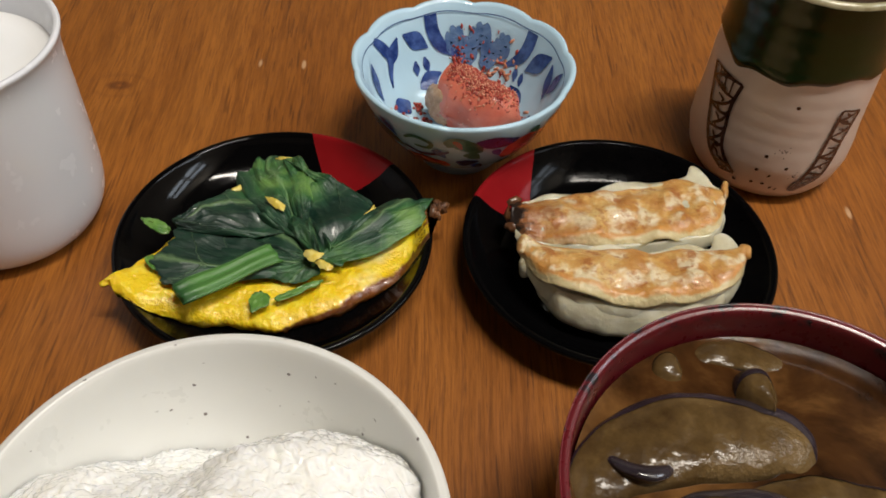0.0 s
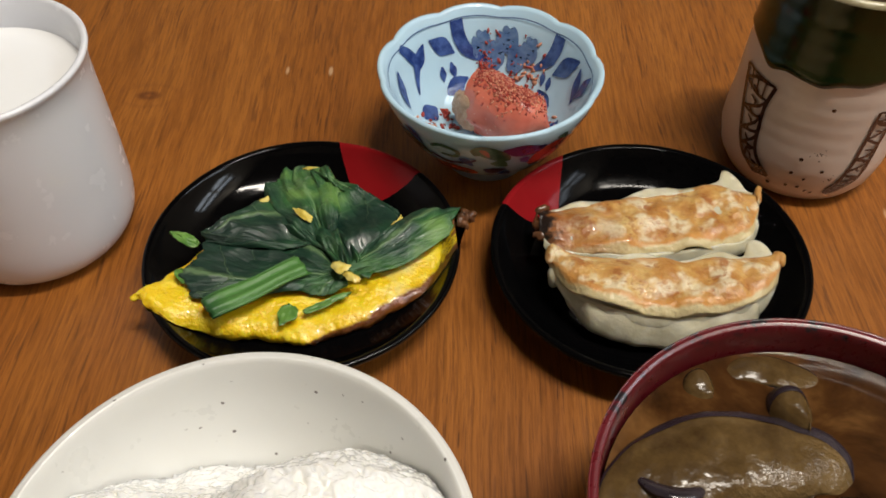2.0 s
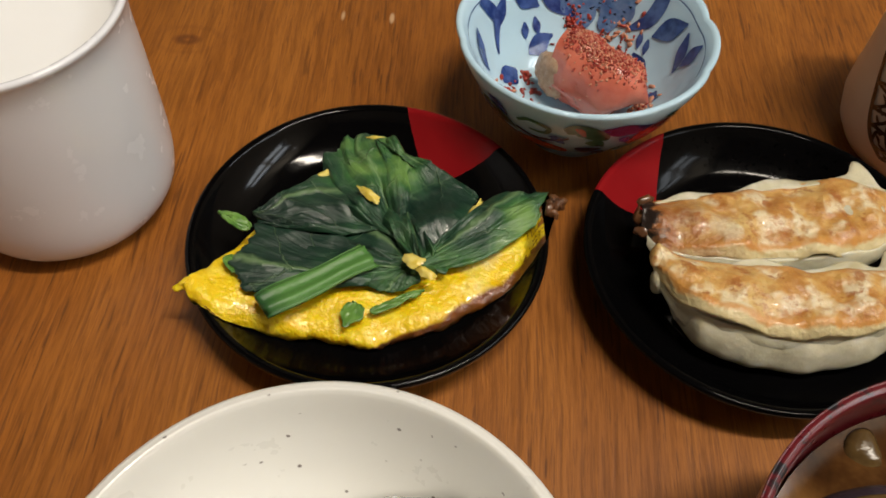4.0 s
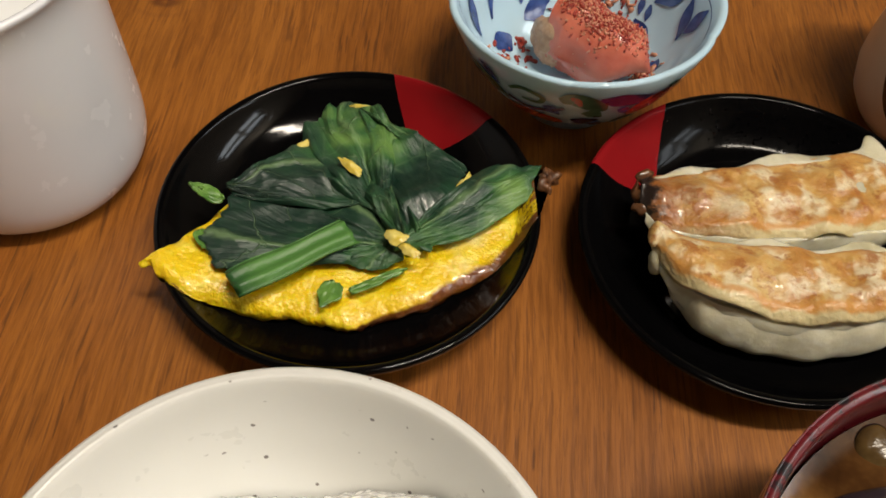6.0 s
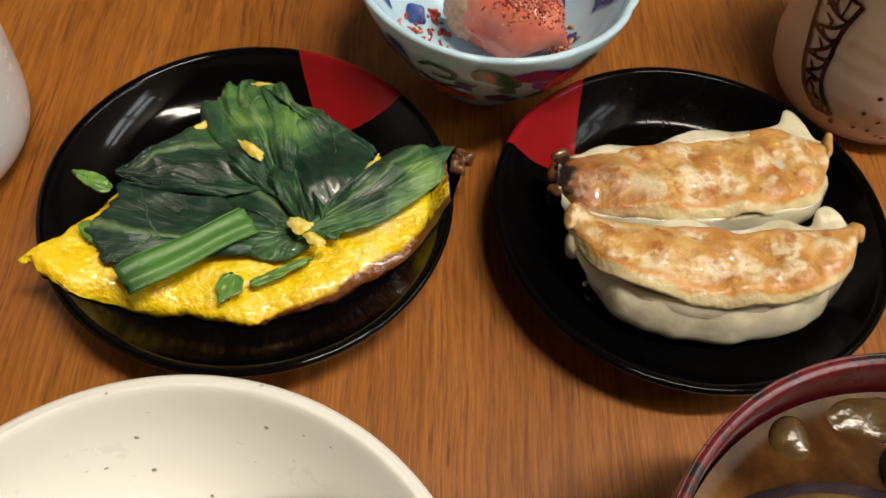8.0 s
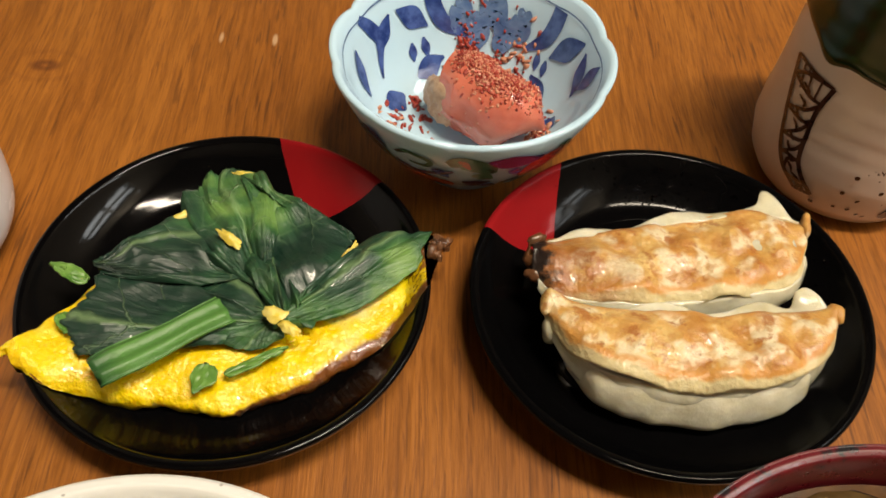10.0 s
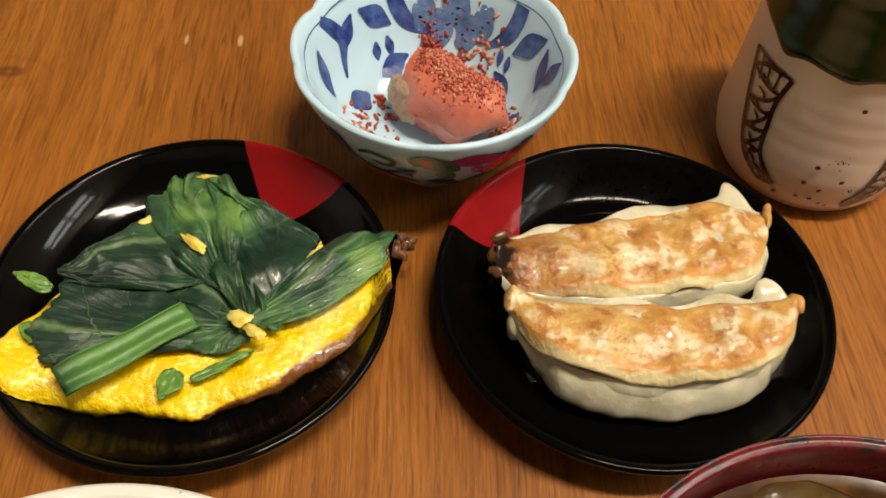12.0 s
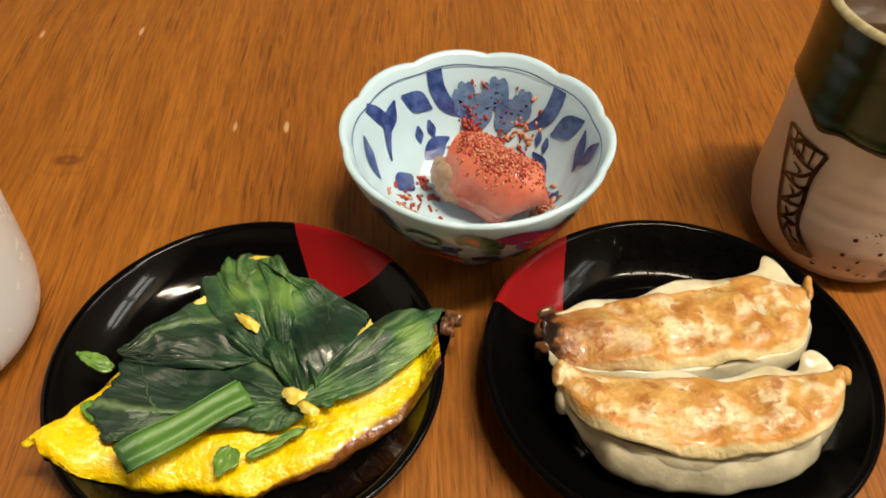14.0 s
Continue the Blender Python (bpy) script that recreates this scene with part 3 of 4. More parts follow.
def build_blue_bowl(x, y):
    bowl = thing("side_bowl", x, y, 0, "blue and white porcelain bowl with a scalloped rim", "bowl")
    body = [(0, 0.003), (0.0165, 0.003), (0.0165, 0.0), (0.0188, 0.0)] + BLUE_OUT[1:] + [(0.0462, 0.0476), (0.0449, 0.0478)] + BLUE_IN[::-1]
    bowl = part("bowl_body", turned(body, 200, scallop), PORCELAIN, bowl)
    inside = BLUE_IN
    L = -0.0005
    band = [[(a, 0.0430 + 0.0012 * abs(math.sin(radians(5 * (a - 47)))) ** 0.7, 0.00026) for a in range(-16, 345, 6)]]
    brushed("painted_line", LINE, bowl, inside, L, band)
    brushed("painted_stroke", BLUE, bowl, inside, L, [[(110, 0.0435, 0.0030), (109, 0.036, 0.0030), (103, 0.0295, 0.0026), (86, 0.0248, 0.0004)]])
    brushed("painted_stroke", BLUE, bowl, inside, L, [[(41, 0.0432, 0.0030), (41, 0.037, 0.0031), (44, 0.031, 0.0026), (54, 0.0252, 0.0006)]])
    brushed("painted_stroke", BLUE, bowl, inside, L, [[(156, 0.0435, 0.0016), (150, 0.038, 0.0026), (147, 0.032, 0.0022), (157, 0.0224, 0.0004)]])
    brushed("painted_stroke", BLUE, bowl, inside, L, [[(-92, 0.0432, 0.0026), (-92, 0.034, 0.0028), (-86, 0.027, 0.0018), (-74, 0.022, 0.0005)]])
    brushed("painted_stroke", BLUE, bowl, inside, L, [[(212, 0.0432, 0.0026), (210, 0.034, 0.0028), (204, 0.027, 0.0018), (196, 0.022, 0.0005)]])
    for a0, z0, a1, z1, w in ((131, 0.0385, 114, 0.0300, 0.0027), (136, 0.0385, 149, 0.0290, 0.0021), (126, 0.0262, 128, 0.0205, 0.0012), (118, 0.0268, 117, 0.0205, 0.0012), (18, 0.0405, 36, 0.0275, 0.0028), (14, 0.0390, 3, 0.0262, 0.0021), (-3, 0.0430, 2, 0.0300, 0.0022), (44, 0.0270, 41, 0.0215, 0.0010), (37, 0.0262, 34, 0.0212, 0.0010), (168, 0.0380, 178, 0.0240, 0.0022), (106, 0.0195, 130, 0.0160, 0.0022), (150, 0.0150, 172, 0.0160, 0.0020), (42, 0.0195, 20, 0.0160, 0.0018), (0, 0.0190, -6, 0.0145, 0.0020), (-40, 0.0380, -52, 0.0280, 0.0024), (-120, 0.0380, -136, 0.0280, 0.0024)):
        am, zm = (a0 + a1) / 2, (z0 + z1) / 2
        brushed("painted_leaf", BLUE, bowl, inside, L, [[(a0, z0, 0.0003), (am, zm, w), (a1, z1, 0.0002)]], 1.45)
    for i, (a, z, w) in enumerate(((94, 0.0325, 0.0042), (76, 0.0345, 0.0050), (60, 0.0325, 0.0040), (84, 0.0285, 0.0040), (68, 0.0285, 0.0040))):
        brushed("painted_petal", PALEBLUE, bowl, inside, L * (1 + 0.3 * i), [[(a + 0.8 * math.sin(9 * f), z + 0.0056 * f - 0.0004, w * max(0.06, 1 - f * f) ** 0.5 * (1 + 0.06 * math.sin(7 * f + a))) for f in (1, 0.95, 0.85, 0.65, 0.4, 0.1, -0.25, -0.55, -0.8, -0.93, -1)]])
    o = 0.0005
    for mat_, lines in ((ORANGE, [[(-128, 0.022, 0.0008), (-118, 0.0195, 0.0034), (-104, 0.0200, 0.0020), (-98, 0.019, 0.0006)]]),
                        (ORANGE, [[(-66, 0.0250, 0.0015), (-57, 0.0290, 0.0055), (-46, 0.0300, 0.0050), (-36, 0.0310, 0.0020)]]),
                        (ORANGE, [[(200, 0.028, 0.001), (210, 0.024, 0.005), (222, 0.028, 0.002)]]),
                        (ENAMEL_GREEN, [[(-100, 0.0370, 0.0012), (-94, 0.0390, 0.0026), (-84, 0.0350, 0.0022), (-80, 0.0320, 0.0005)]]),
                        (ENAMEL_GREEN, [[(-68, 0.0150, 0.0008), (-58, 0.0165, 0.0028), (-48, 0.0200, 0.0006)]]),
                        (ENAMEL_GREEN, [[(-145, 0.036, 0.0005), (-136, 0.031, 0.0020), (-126, 0.026, 0.0005)]]),
                        (PURPLE, [[(-84, 0.0400, 0.0004), (-76, 0.0385, 0.0026), (-66, 0.0370, 0.0020), (-60, 0.0380, 0.0004)]]),
                        (PURPLE, [[(-94, 0.0235, 0.0004), (-88, 0.0225, 0.0020), (-80, 0.0240, 0.0004)]]),
                        (ENAMEL_GREEN, [[(-124, 0.0350, 0.0005), (-117, 0.0385, 0.0007), (-108, 0.0365, 0.0007), (-110, 0.0325, 0.0006), (-118, 0.0320, 0.0004)]]),
                        (PURPLE, [[(-126, 0.0290, 0.0004), (-116, 0.0265, 0.0007), (-104, 0.0290, 0.0006), (-98, 0.0320, 0.0004)]])):
        brushed("painted_flower", mat_, bowl, BLUE_OUT, o, lines, 1.5)
    for mat_, a0, z0, a1, z1, w in ((BLUE, -140, 0.0400, -130, 0.0330, 0.0018), (BLUE, -108, 0.0310, -100, 0.0265, 0.0016), (ENAMEL_GREEN, -90, 0.0300, -80, 0.0270, 0.0020), (BLUE, -74, 0.0320, -68, 0.0275, 0.0014), (ORANGE, -96, 0.0400, -91, 0.0350, 0.0010), (ENAMEL_GREEN, -112, 0.0170, -102, 0.0150, 0.0012), (BLUE, -84, 0.0200, -76, 0.0160, 0.0016), (ORANGE, -40, 0.0400, -30, 0.0350, 0.0026), (BLUE, -26, 0.0370, -18, 0.0290, 0.0020), (BLUE, -150, 0.0300, -142, 0.0240, 0.0018), (ENAMEL_GREEN, -54, 0.0400, -46, 0.0370, 0.0014)):
        brushed("painted_petal", mat_, bowl, BLUE_OUT, o, [[(a0, z0, 0.0003), ((a0 + a1) / 2, (z0 + z1) / 2 + 0.0012, w), (a1, z1, 0.0003)]], 1.4)


CUP_OUT = [(0.0262, 0.0), (0.0298, 0.0022), (0.0328, 0.0075), (0.0347, 0.0165), (0.0345, 0.025), (0.0337, 0.033), (0.0334, 0.041), (0.0330, 0.055), (0.0318, 0.070), (0.0314, 0.085), (0.0321, 0.096)]


def build_tea_cup(x, y):
    cup = thing("tea_cup", x, y, 0, "stoneware tea cup with dripping dark green glaze", "cup")
    body = [(0, 0.003), (0.0235, 0.003), (0.0240, 0)] + CUP_OUT + [(0.0312, 0.0970), (0.0298, 0.0962), (0.0290, 0.085), (0.0300, 0.060), (0.0305, 0.020), (0.024, 0.010), (0, 0.008)]
    shell = part("cup_body", turned(body, 96), STONEWARE, cup)

    def edge(a):
        d = math.degrees(a) % 360
        return 0.0624 + 0.0010 * math.sin(radians(4 * d + 40)) + 0.0007 * math.sin(radians(9 * d)) - 0.0050 * math.exp(-((d - 206) / 11) ** 2) - 0.0022 * math.exp(-((d - 246) / 9) ** 2)

    def glazed(u, v):
        a = 2 * math.pi * u
        z0 = edge(a)
        z = z0 + (0.0955 - z0) * v
        lift = 0.0011 * math.sin(min(1.0, v * 9) * math.pi / 2) + 0.0004 * max(0, 1 - abs(v - 0.06) * 12)
        r = at_height(CUP_OUT, z) + lift
        return Vector((r * math.cos(a), r * math.sin(a), z))

    part("green_glaze", sheet(120, 30, glazed, close_u=True), GREEN, cup, "dark green dripping glaze")
    part("rim_line", turned([(0.0330, 0.0950), (0.0331, 0.0962), (0.0322, 0.0974), (0.0308, 0.0974), (0.0298, 0.0962)], 96), RIMTONE, cup, "pale worn rim")
    o = 0.0006

    def ladder(name, left, right, rungs):
        lines = [[(a, z, 0.00085) for a, z in left], [(a, z, 0.00085) for a, z in right]]
        lines.append([(*left[0], 0.0005), (*right[0], 0.0005)])
        lines.append([(*left[-1], 0.0006), (*right[-1], 0.0008)])
        lf, rt = smooth_line([(a, z, 0) for a, z in left], rungs + 1), smooth_line([(a, z, 0) for a, z in right], rungs + 1)
        for i in range(rungs):
            p, q = (lf[i], rt[i + 1]) if i % 2 else (rt[i], lf[i + 1])
            lines.append([(p.x, p.y, 0.0005), ((p.x + q.x) / 2 + random.uniform(-5, 5), (p.y + q.y) / 2 + random.uniform(-0.0015, 0.0015), 0.0007), (q.x, q.y, 0.0005)])
            m = (lf[i] + rt[i + 1]) / 2
            lines.append([(m.x - 3, m.y + 0.0012, 0.0003), (m.x + random.uniform(-2, 4), m.y, 0.0006), (m.x + 2, m.y - 0.0014, 0.0003)])
        brushed(name, IRON, shell, CUP_OUT, o, lines)

    ladder("brushed_feather", [(-174, 0.0535), (-166, 0.038), (-158, 0.026), (-151, 0.0190), (-138, 0.0120)], [(-143, 0.0530), (-146, 0.0430), (-145, 0.0335), (-141, 0.0220), (-128, 0.0130)], 11)
    ladder("brushed_feather", [(-71, 0.0505), (-73, 0.0390), (-77, 0.0260), (-83, 0.0160), (-88, 0.0100)], [(-54, 0.0480), (-58, 0.0390), (-63, 0.0270), (-69, 0.0170), (-84, 0.0095)], 11)
    for i, s in enumerate((0.25, 0.5, 0.75)):
        brushed("brushed_bar", IRON, shell, CUP_OUT, o, [[(-174 + 31 * s, 0.0532, 0.0005), (-168 + 23 * s, 0.0450, 0.0004)]])
    for a, z, w in ((-103, 0.0519, 0.0009), (-111, 0.0269, 0.0009), (-114, 0.0195, 0.0008), (-126.5, 0.0100, 0.0010), (-114.5, 0.0119, 0.0007), (-107, 0.0123, 0.0007), (-95.7, 0.0224, 0.0008), (-105, 0.0175, 0.0005), (-101, 0.0105, 0.0005), (-97, 0.0098, 0.0004)):
        brushed("brushed_dot", IRON, shell, CUP_OUT, o, [[(a - 0.8, z - 0.0006, w * 0.4), (a, z, w), (a + 1.0, z + 0.0007, w * 0.4)]])
    specks = []
    for i in range(22):
        a, z = random.gauss(-101, 3.0), random.gauss(0.0305, 0.0012)
        if i > 13:
            a, z = random.gauss(-90, 1.6), random.gauss(0.0185, 0.0014)
        specks.append([(a, z, 0.00022), (a + 0.5, z + random.uniform(-0.0004, 0.0004), 0.00026)])
    brushed("brushed_specks", IRON, shell, CUP_OUT, o, specks)
    tea = part("tea", turned([(0, 0.0830), (0.0291, 0.0830)], 64), TEA)
    tea.matrix_world = pose(x, y, 0)
    tagged(tea, "brown tea standing below the cup rim", "tea")


def build_mug(x, y):
    mug = thing("mug", x, y, 0, "plain white porcelain mug filled with milk", "mug")
    out = [(0.0, 0.0035), (0.022, 0.0035), (0.0235, 0.0), (0.0275, 0.0), (0.0330, 0.0028), (0.0370, 0.0085), (0.0386, 0.0170), (0.0390, 0.0300), (0.0390, 0.0510), (0.0388, 0.0725), (0.0396, 0.0810), (0.0408, 0.0842)]
    inn = [(0.0406, 0.0855), (0.0394, 0.0858), (0.0380, 0.0842), (0.0362, 0.0765), (0.0360, 0.0500), (0.0355, 0.0200), (0.030, 0.0080), (0, 0.0065)]
    part("mug_body", turned(out + inn, 128, steps=90), WHITE, mug)
    spine = smooth_line([(0.0375, 0, 0.066), (0.050, 0, 0.068), (0.0640, 0, 0.056), (0.0640, 0, 0.036), (0.052, 0, 0.020), (0.0375, 0, 0.018)], 40)
    turn = Euler((0, 0, radians(232))).to_matrix()

    def tube(u, v):
        i = min(int(u * 39), 38)
        d = (spine[i + 1] - spine[i]).normalized()
        p = spine[min(39, int(round(u * 39)))]
        side = Vector((0, 1, 0))
        up = d.cross(side)
        a = 2 * math.pi * v
        return turn @ (p + side * (0.0068 * math.cos(a)) + up * (0.0042 * math.sin(a)))

    part("handle", sheet(39, 16, tube, close_v=True, cap=True), WHITE, mug)
    milk = part("milk", turned([(0, 0.0728), (0.030, 0.0728), (0.0356, 0.0730), (0.0363, 0.0735)], 96), MILK)
    milk.matrix_world = pose(x, y, 0)
    tagged(milk, "white milk filling the mug almost to the rim", "milk")


# ---- food ----


def plate_floor(dx, dy):
    """Height of a plate's inside at an offset from its middle."""
    return at_height([(z, r) for r, z in PLATE_IN], math.hypot(dx, dy))


def along(line, w):
    """A point of a sampled line at w from 0 to 1."""
    x = min(max(w, 0.0), 1.0) * (len(line) - 1)
    i = min(int(x), len(line) - 2)
    return line[i].lerp(line[i + 1], x - i)


EGG_FRONT = [(-0.1109, 0.2064), (-0.0977, 0.2010), (-0.0798, 0.1983), (-0.0630, 0.1980), (-0.0517, 0.1952), (-0.0416, 0.1988), (-0.0250, 0.2059), (-0.0091, 0.2165), (0.0051, 0.2329), (0.0113, 0.2516)]
EGG_BACK = [(-0.1091, 0.2077), (-0.1038, 0.2164), (-0.0966, 0.2264), (-0.0864, 0.2438), (-0.0739, 0.2556), (-0.0593, 0.2668), (-0.0415, 0.2658), (-0.0171, 0.2540), (0.0030, 0.2548), (0.0109, 0.2528)]


def egg_top(x, y):
    """Height of the omelette's upper side over the table."""
    k = min(1.0, max(0.0, (-0.060 - x) / 0.045))
    return 0.0150 + 0.0085 * k * k + 0.0016 * noise.noise(Vector((x * 60, y * 60, 3.1)))


def build_omelette(px, py):
    front, back = smooth_line([(*p, 0) for p in EGG_FRONT], 121), smooth_line([(*p, 0) for p in EGG_BACK], 121)
    om = thing("omelette", px, py, 0.006, "yellow folded omelette with spinach, browned underneath", "omelette")
    base = Vector((px, py, 0.006))

    def shell(u, v):
        i = round(u * 120)
        f, b = front[i], back[i]
        a = 2 * math.pi * v
        c, s = math.cos(a), math.sin(a)
        w = math.copysign(abs(c) ** 0.75, c)
        p = (f + b) / 2 + (f - b) / 2 * w
        rag = 0.0011 * noise.noise(Vector((u * 40, 0.3, v * 6))) + 0.0014 * noise.noise(Vector((u * 13, 4.3, 1)))
        rag *= 1 + 5 * max(0.0, 0.22 - u)
        p = p + (f - b).normalized() * rag * (1 if c > 0 else 0.4)
        thick = 0.0105 * min(1, 6 * u + 0.25, 6 * (1 - u) + 0.3)
        top = egg_top(p.x, p.y) - 0.0012
        if s >= 0:
            z = top - thick * 0.42 + thick * 0.42 * s ** 0.8
        else:
            z = top - thick * 0.42 - thick * 0.62 * (-s) ** 0.6
        z += 0.0010 * noise.noise(Vector((p.x * 130, p.y * 130, z * 130)))
        z = max(z, plate_floor(p.x - px, p.y - py) + 0.0006) if math.hypot(p.x - px, p.y - py) < 0.0585 else max(z, 0.0188)
        t = abs(((v + 0.25) % 1.0) - 0.5) * 2
        return Vector((p.x, p.y, z)) - base, (u, t)

    part("egg", sheet(120, 40, shell, close_v=True, cap=True), EGG, om)

    def put_scrap(p0, p1, half, lift, seed, fold):
        """A small torn piece of leaf from p0 to p1."""
        a, b = Vector((*p0, 0)), Vector((*p1, 0))
        d = (b - a).normalized()
        n = Vector((-d.y, d.x, 0))

        def surf(u, v):
            s = 2 * v - 1
            width = half * (math.sin(math.pi * min(0.985, 0.10 + 0.89 * u ** 0.8)) ** 0.9)
            width *= 1 + 0.22 * noise.noise(Vector((u * 2.5, seed, 2 if s > 0 else 7)))
            q = a + (b - a) * u + n * (width * s)
            q += Vector((wobble((u * 3, s * 2, 0), 1.7, 0.0006, seed), wobble((u * 3, s * 2, 5), 1.7, 0.0006, seed), 0))
            z = egg_top(q.x, q.y) + lift + 0.0008
            z += fold * noise.noise(Vector((u * 3.1 + seed, s * 2.3, seed))) + 0.5 * fold * noise.noise(Vector((u * 8 + seed, s * 6, 1.7)))
            rim = math.hypot(q.x - px, q.y - py)
            z = max(z, plate_floor(q.x - px, q.y - py) + 0.0012 if rim < 0.0585 else 0.0195)
            return Vector((q.x, q.y, z)) - base, (u, s)

        ob = part("leaf_scrap", sheet(24, 16, surf), SCRAP, om)
        solid = ob.modifiers.new("thickness", "SOLIDIFY")
        solid.thickness, solid.offset = 0.0005, 1
        return ob

    def put_fan(hub, outline, lift, seed, amp, pleats=5.0, rag=0.0006, material=LEAF):
        """A limp leaf spread out from its stalk end at hub to a torn outline, pleated along the way."""
        c = Vector((*hub, 0))
        edge = smooth_line([(*p, 0) for p in outline], 81)

        def surf(u, v):
            s = 2 * v - 1
            tip = along(edge, v)
            reach = 1 + (0.12 * noise.noise(Vector((v * 7.5, seed, 2))) + 0.05 * abs(noise.noise(Vector((v * 27, seed, 8)))) + rag * 30 * noise.noise(Vector((v * 55, seed, 5)))) * u
            turn = 0.16 * noise.noise(Vector((u * 2.4, v * 2.5, seed)))
            q = c + (along(edge, min(1.0, max(0.0, v + turn * (1 - abs(s))))) * 0.8 + tip * 0.2 - c) * (u * reach)
            fold = noise.noise(Vector((v * pleats + 1.3 * u + seed, u * 1.6, seed)))
            crease = 0.5 - 2.0 * abs(noise.noise(Vector((v * pleats * 1.1 - 1.0 * u + 2 * seed, u * 1.5, 3.0))))
            small = abs(noise.noise(Vector((v * pleats * 3.0 + 2 * u, u * 3.4 + seed, 7.0))))
            cross = 0.35 - abs(noise.noise(Vector((q.x * 38 + seed, q.y * 38 - seed, 1.0)))) * 1.6
            k = math.sin(math.pi * min(1.0, 0.15 + 0.60 * u))
            z = egg_top(q.x, q.y) + lift + 0.0008 + amp * k * (1.3 * fold + 1.0 * crease + 2.0 * cross) - 0.5 * amp * small
            z -= 0.0014 * max(u ** 8, abs(s) ** 10)
            rim = math.hypot(q.x - px, q.y - py)
            z = max(z, plate_floor(q.x - px, q.y - py) + 0.0012 if rim < 0.0585 else 0.0195)
            return Vector((q.x, q.y, z)) - base, (u, s)

        ob = part("spinach_leaf", sheet(44, 90, surf), material, om)
        solid = ob.modifiers.new("thickness", "SOLIDIFY")
        solid.thickness, solid.offset = 0.0005, 1

    put_fan((-0.0400, 0.2263), [(-0.0536, 0.2150), (-0.0780, 0.2115), (-0.0873, 0.2113), (-0.0878, 0.2331), (-0.0762, 0.2515), (-0.0662, 0.2666), (-0.0593, 0.2757), (-0.0494, 0.2747), (-0.0389, 0.2602), (-0.0263, 0.2575), (-0.0192, 0.2509), (-0.0228, 0.2355)], 0.0002, 5.1, 0.0007, material=LEAF_DARK)
    put_fan((-0.0359, 0.2246), [(-0.0526, 0.2263), (-0.0554, 0.2185), (-0.0516, 0.2137), (-0.0422, 0.2133), (-0.0342, 0.2168)], 0.0014, 9.4, 0.0010, 3.0, material=LEAF_DARK)
    put_fan((-0.0392, 0.2220), [(-0.0516, 0.2137), (-0.0783, 0.2093), (-0.0894, 0.2074), (-0.0912, 0.2180), (-0.0907, 0.2326), (-0.0812, 0.2414), (-0.0623, 0.2347)], 0.0022, 2.9, 0.0013, 4.0, material=LEAF_DARK)
    put_fan((-0.0904, 0.2359), [(-0.0877, 0.2339), (-0.0645, 0.2330), (-0.0485, 0.2380), (-0.0567, 0.2501), (-0.0710, 0.2597), (-0.0788, 0.2520), (-0.0870, 0.2437)], 0.0032, 1.3, 0.0022, 4.0)
    put_fan((-0.0417, 0.2322), [(-0.0595, 0.2421), (-0.0719, 0.2558), (-0.0695, 0.2674), (-0.0637, 0.2798), (-0.0494, 0.2776), (-0.0397, 0.2624)], 0.0036, 6.2, 0.0026, 4.0)
    put_fan((-0.0539, 0.2742), [(-0.0435, 0.2501), (-0.0287, 0.2203), (-0.0212, 0.2380), (-0.0169, 0.2531), (-0.0262, 0.2594), (-0.0387, 0.2621), (-0.0474, 0.2762)], 0.0044, 4.1, 0.0020, 3.0, material=LEAF_DARK)
    put_fan((-0.0368, 0.2181), [(-0.0255, 0.2330), (-0.0195, 0.2437), (-0.0111, 0.2516), (0.0010, 0.2532), (0.0052, 0.2516), (0.0034, 0.2445), (-0.0029, 0.2368), (-0.0124, 0.2284), (-0.0250, 0.2216)], 0.0046, 3.3, 0.0016, 5.0, 0.0003, material=LEAF_DARK)
    put_fan((-0.0331, 0.2190), [(-0.0408, 0.2297), (-0.0503, 0.2421), (-0.0438, 0.2469), (-0.0371, 0.2396), (-0.0284, 0.2271)], 0.0054, 7.3, 0.0026, 3.0, 0.0004)
    put_scrap((-0.0898, 0.2282), (-0.1001, 0.2321), 0.0025, 0.0056, 6.6, 0.0004)
    put_scrap((-0.0532, 0.2074), (-0.0566, 0.1988), 0.0034, 0.0004, 2.2, 0.0003)
    put_scrap((-0.0490, 0.2047), (-0.0328, 0.2141), 0.0017, 0.0004, 1.9, 0.0003)
    put_scrap((-0.0962, 0.2195), (-0.0921, 0.2135), 0.0022, 0.0006, 1.1, 0.0003)

    def rib(u, v):
        c = Vector((-0.0814, 0.2000, 0)).lerp(Vector((-0.0511, 0.2229, 0)), u)
        d = Vector((0.0295, 0.024, 0)).normalized()
        n = Vector((-d.y, d.x, 0))
        a = 2 * math.pi * v
        w = 0.0050 + 0.0004 * math.sin(7 * u)
        end = 0.0012 * noise.noise(Vector((v * 9, u, 3))) if u in (0.0, 1.0) else 0
        q = c + n * w * math.cos(a) + d * end
        z = egg_top(c.x, c.y) + 0.0060 + 0.0021 * math.sin(a) + (0.0004 * math.cos(6 * a) if math.sin(a) > 0 else 0)
        return Vector((q.x, q.y, z)) - base, (u, v)

    part("stalk", sheet(24, 36, rib, close_v=True, cap=True), STEM, om, "bright green ribbed spinach stalk")
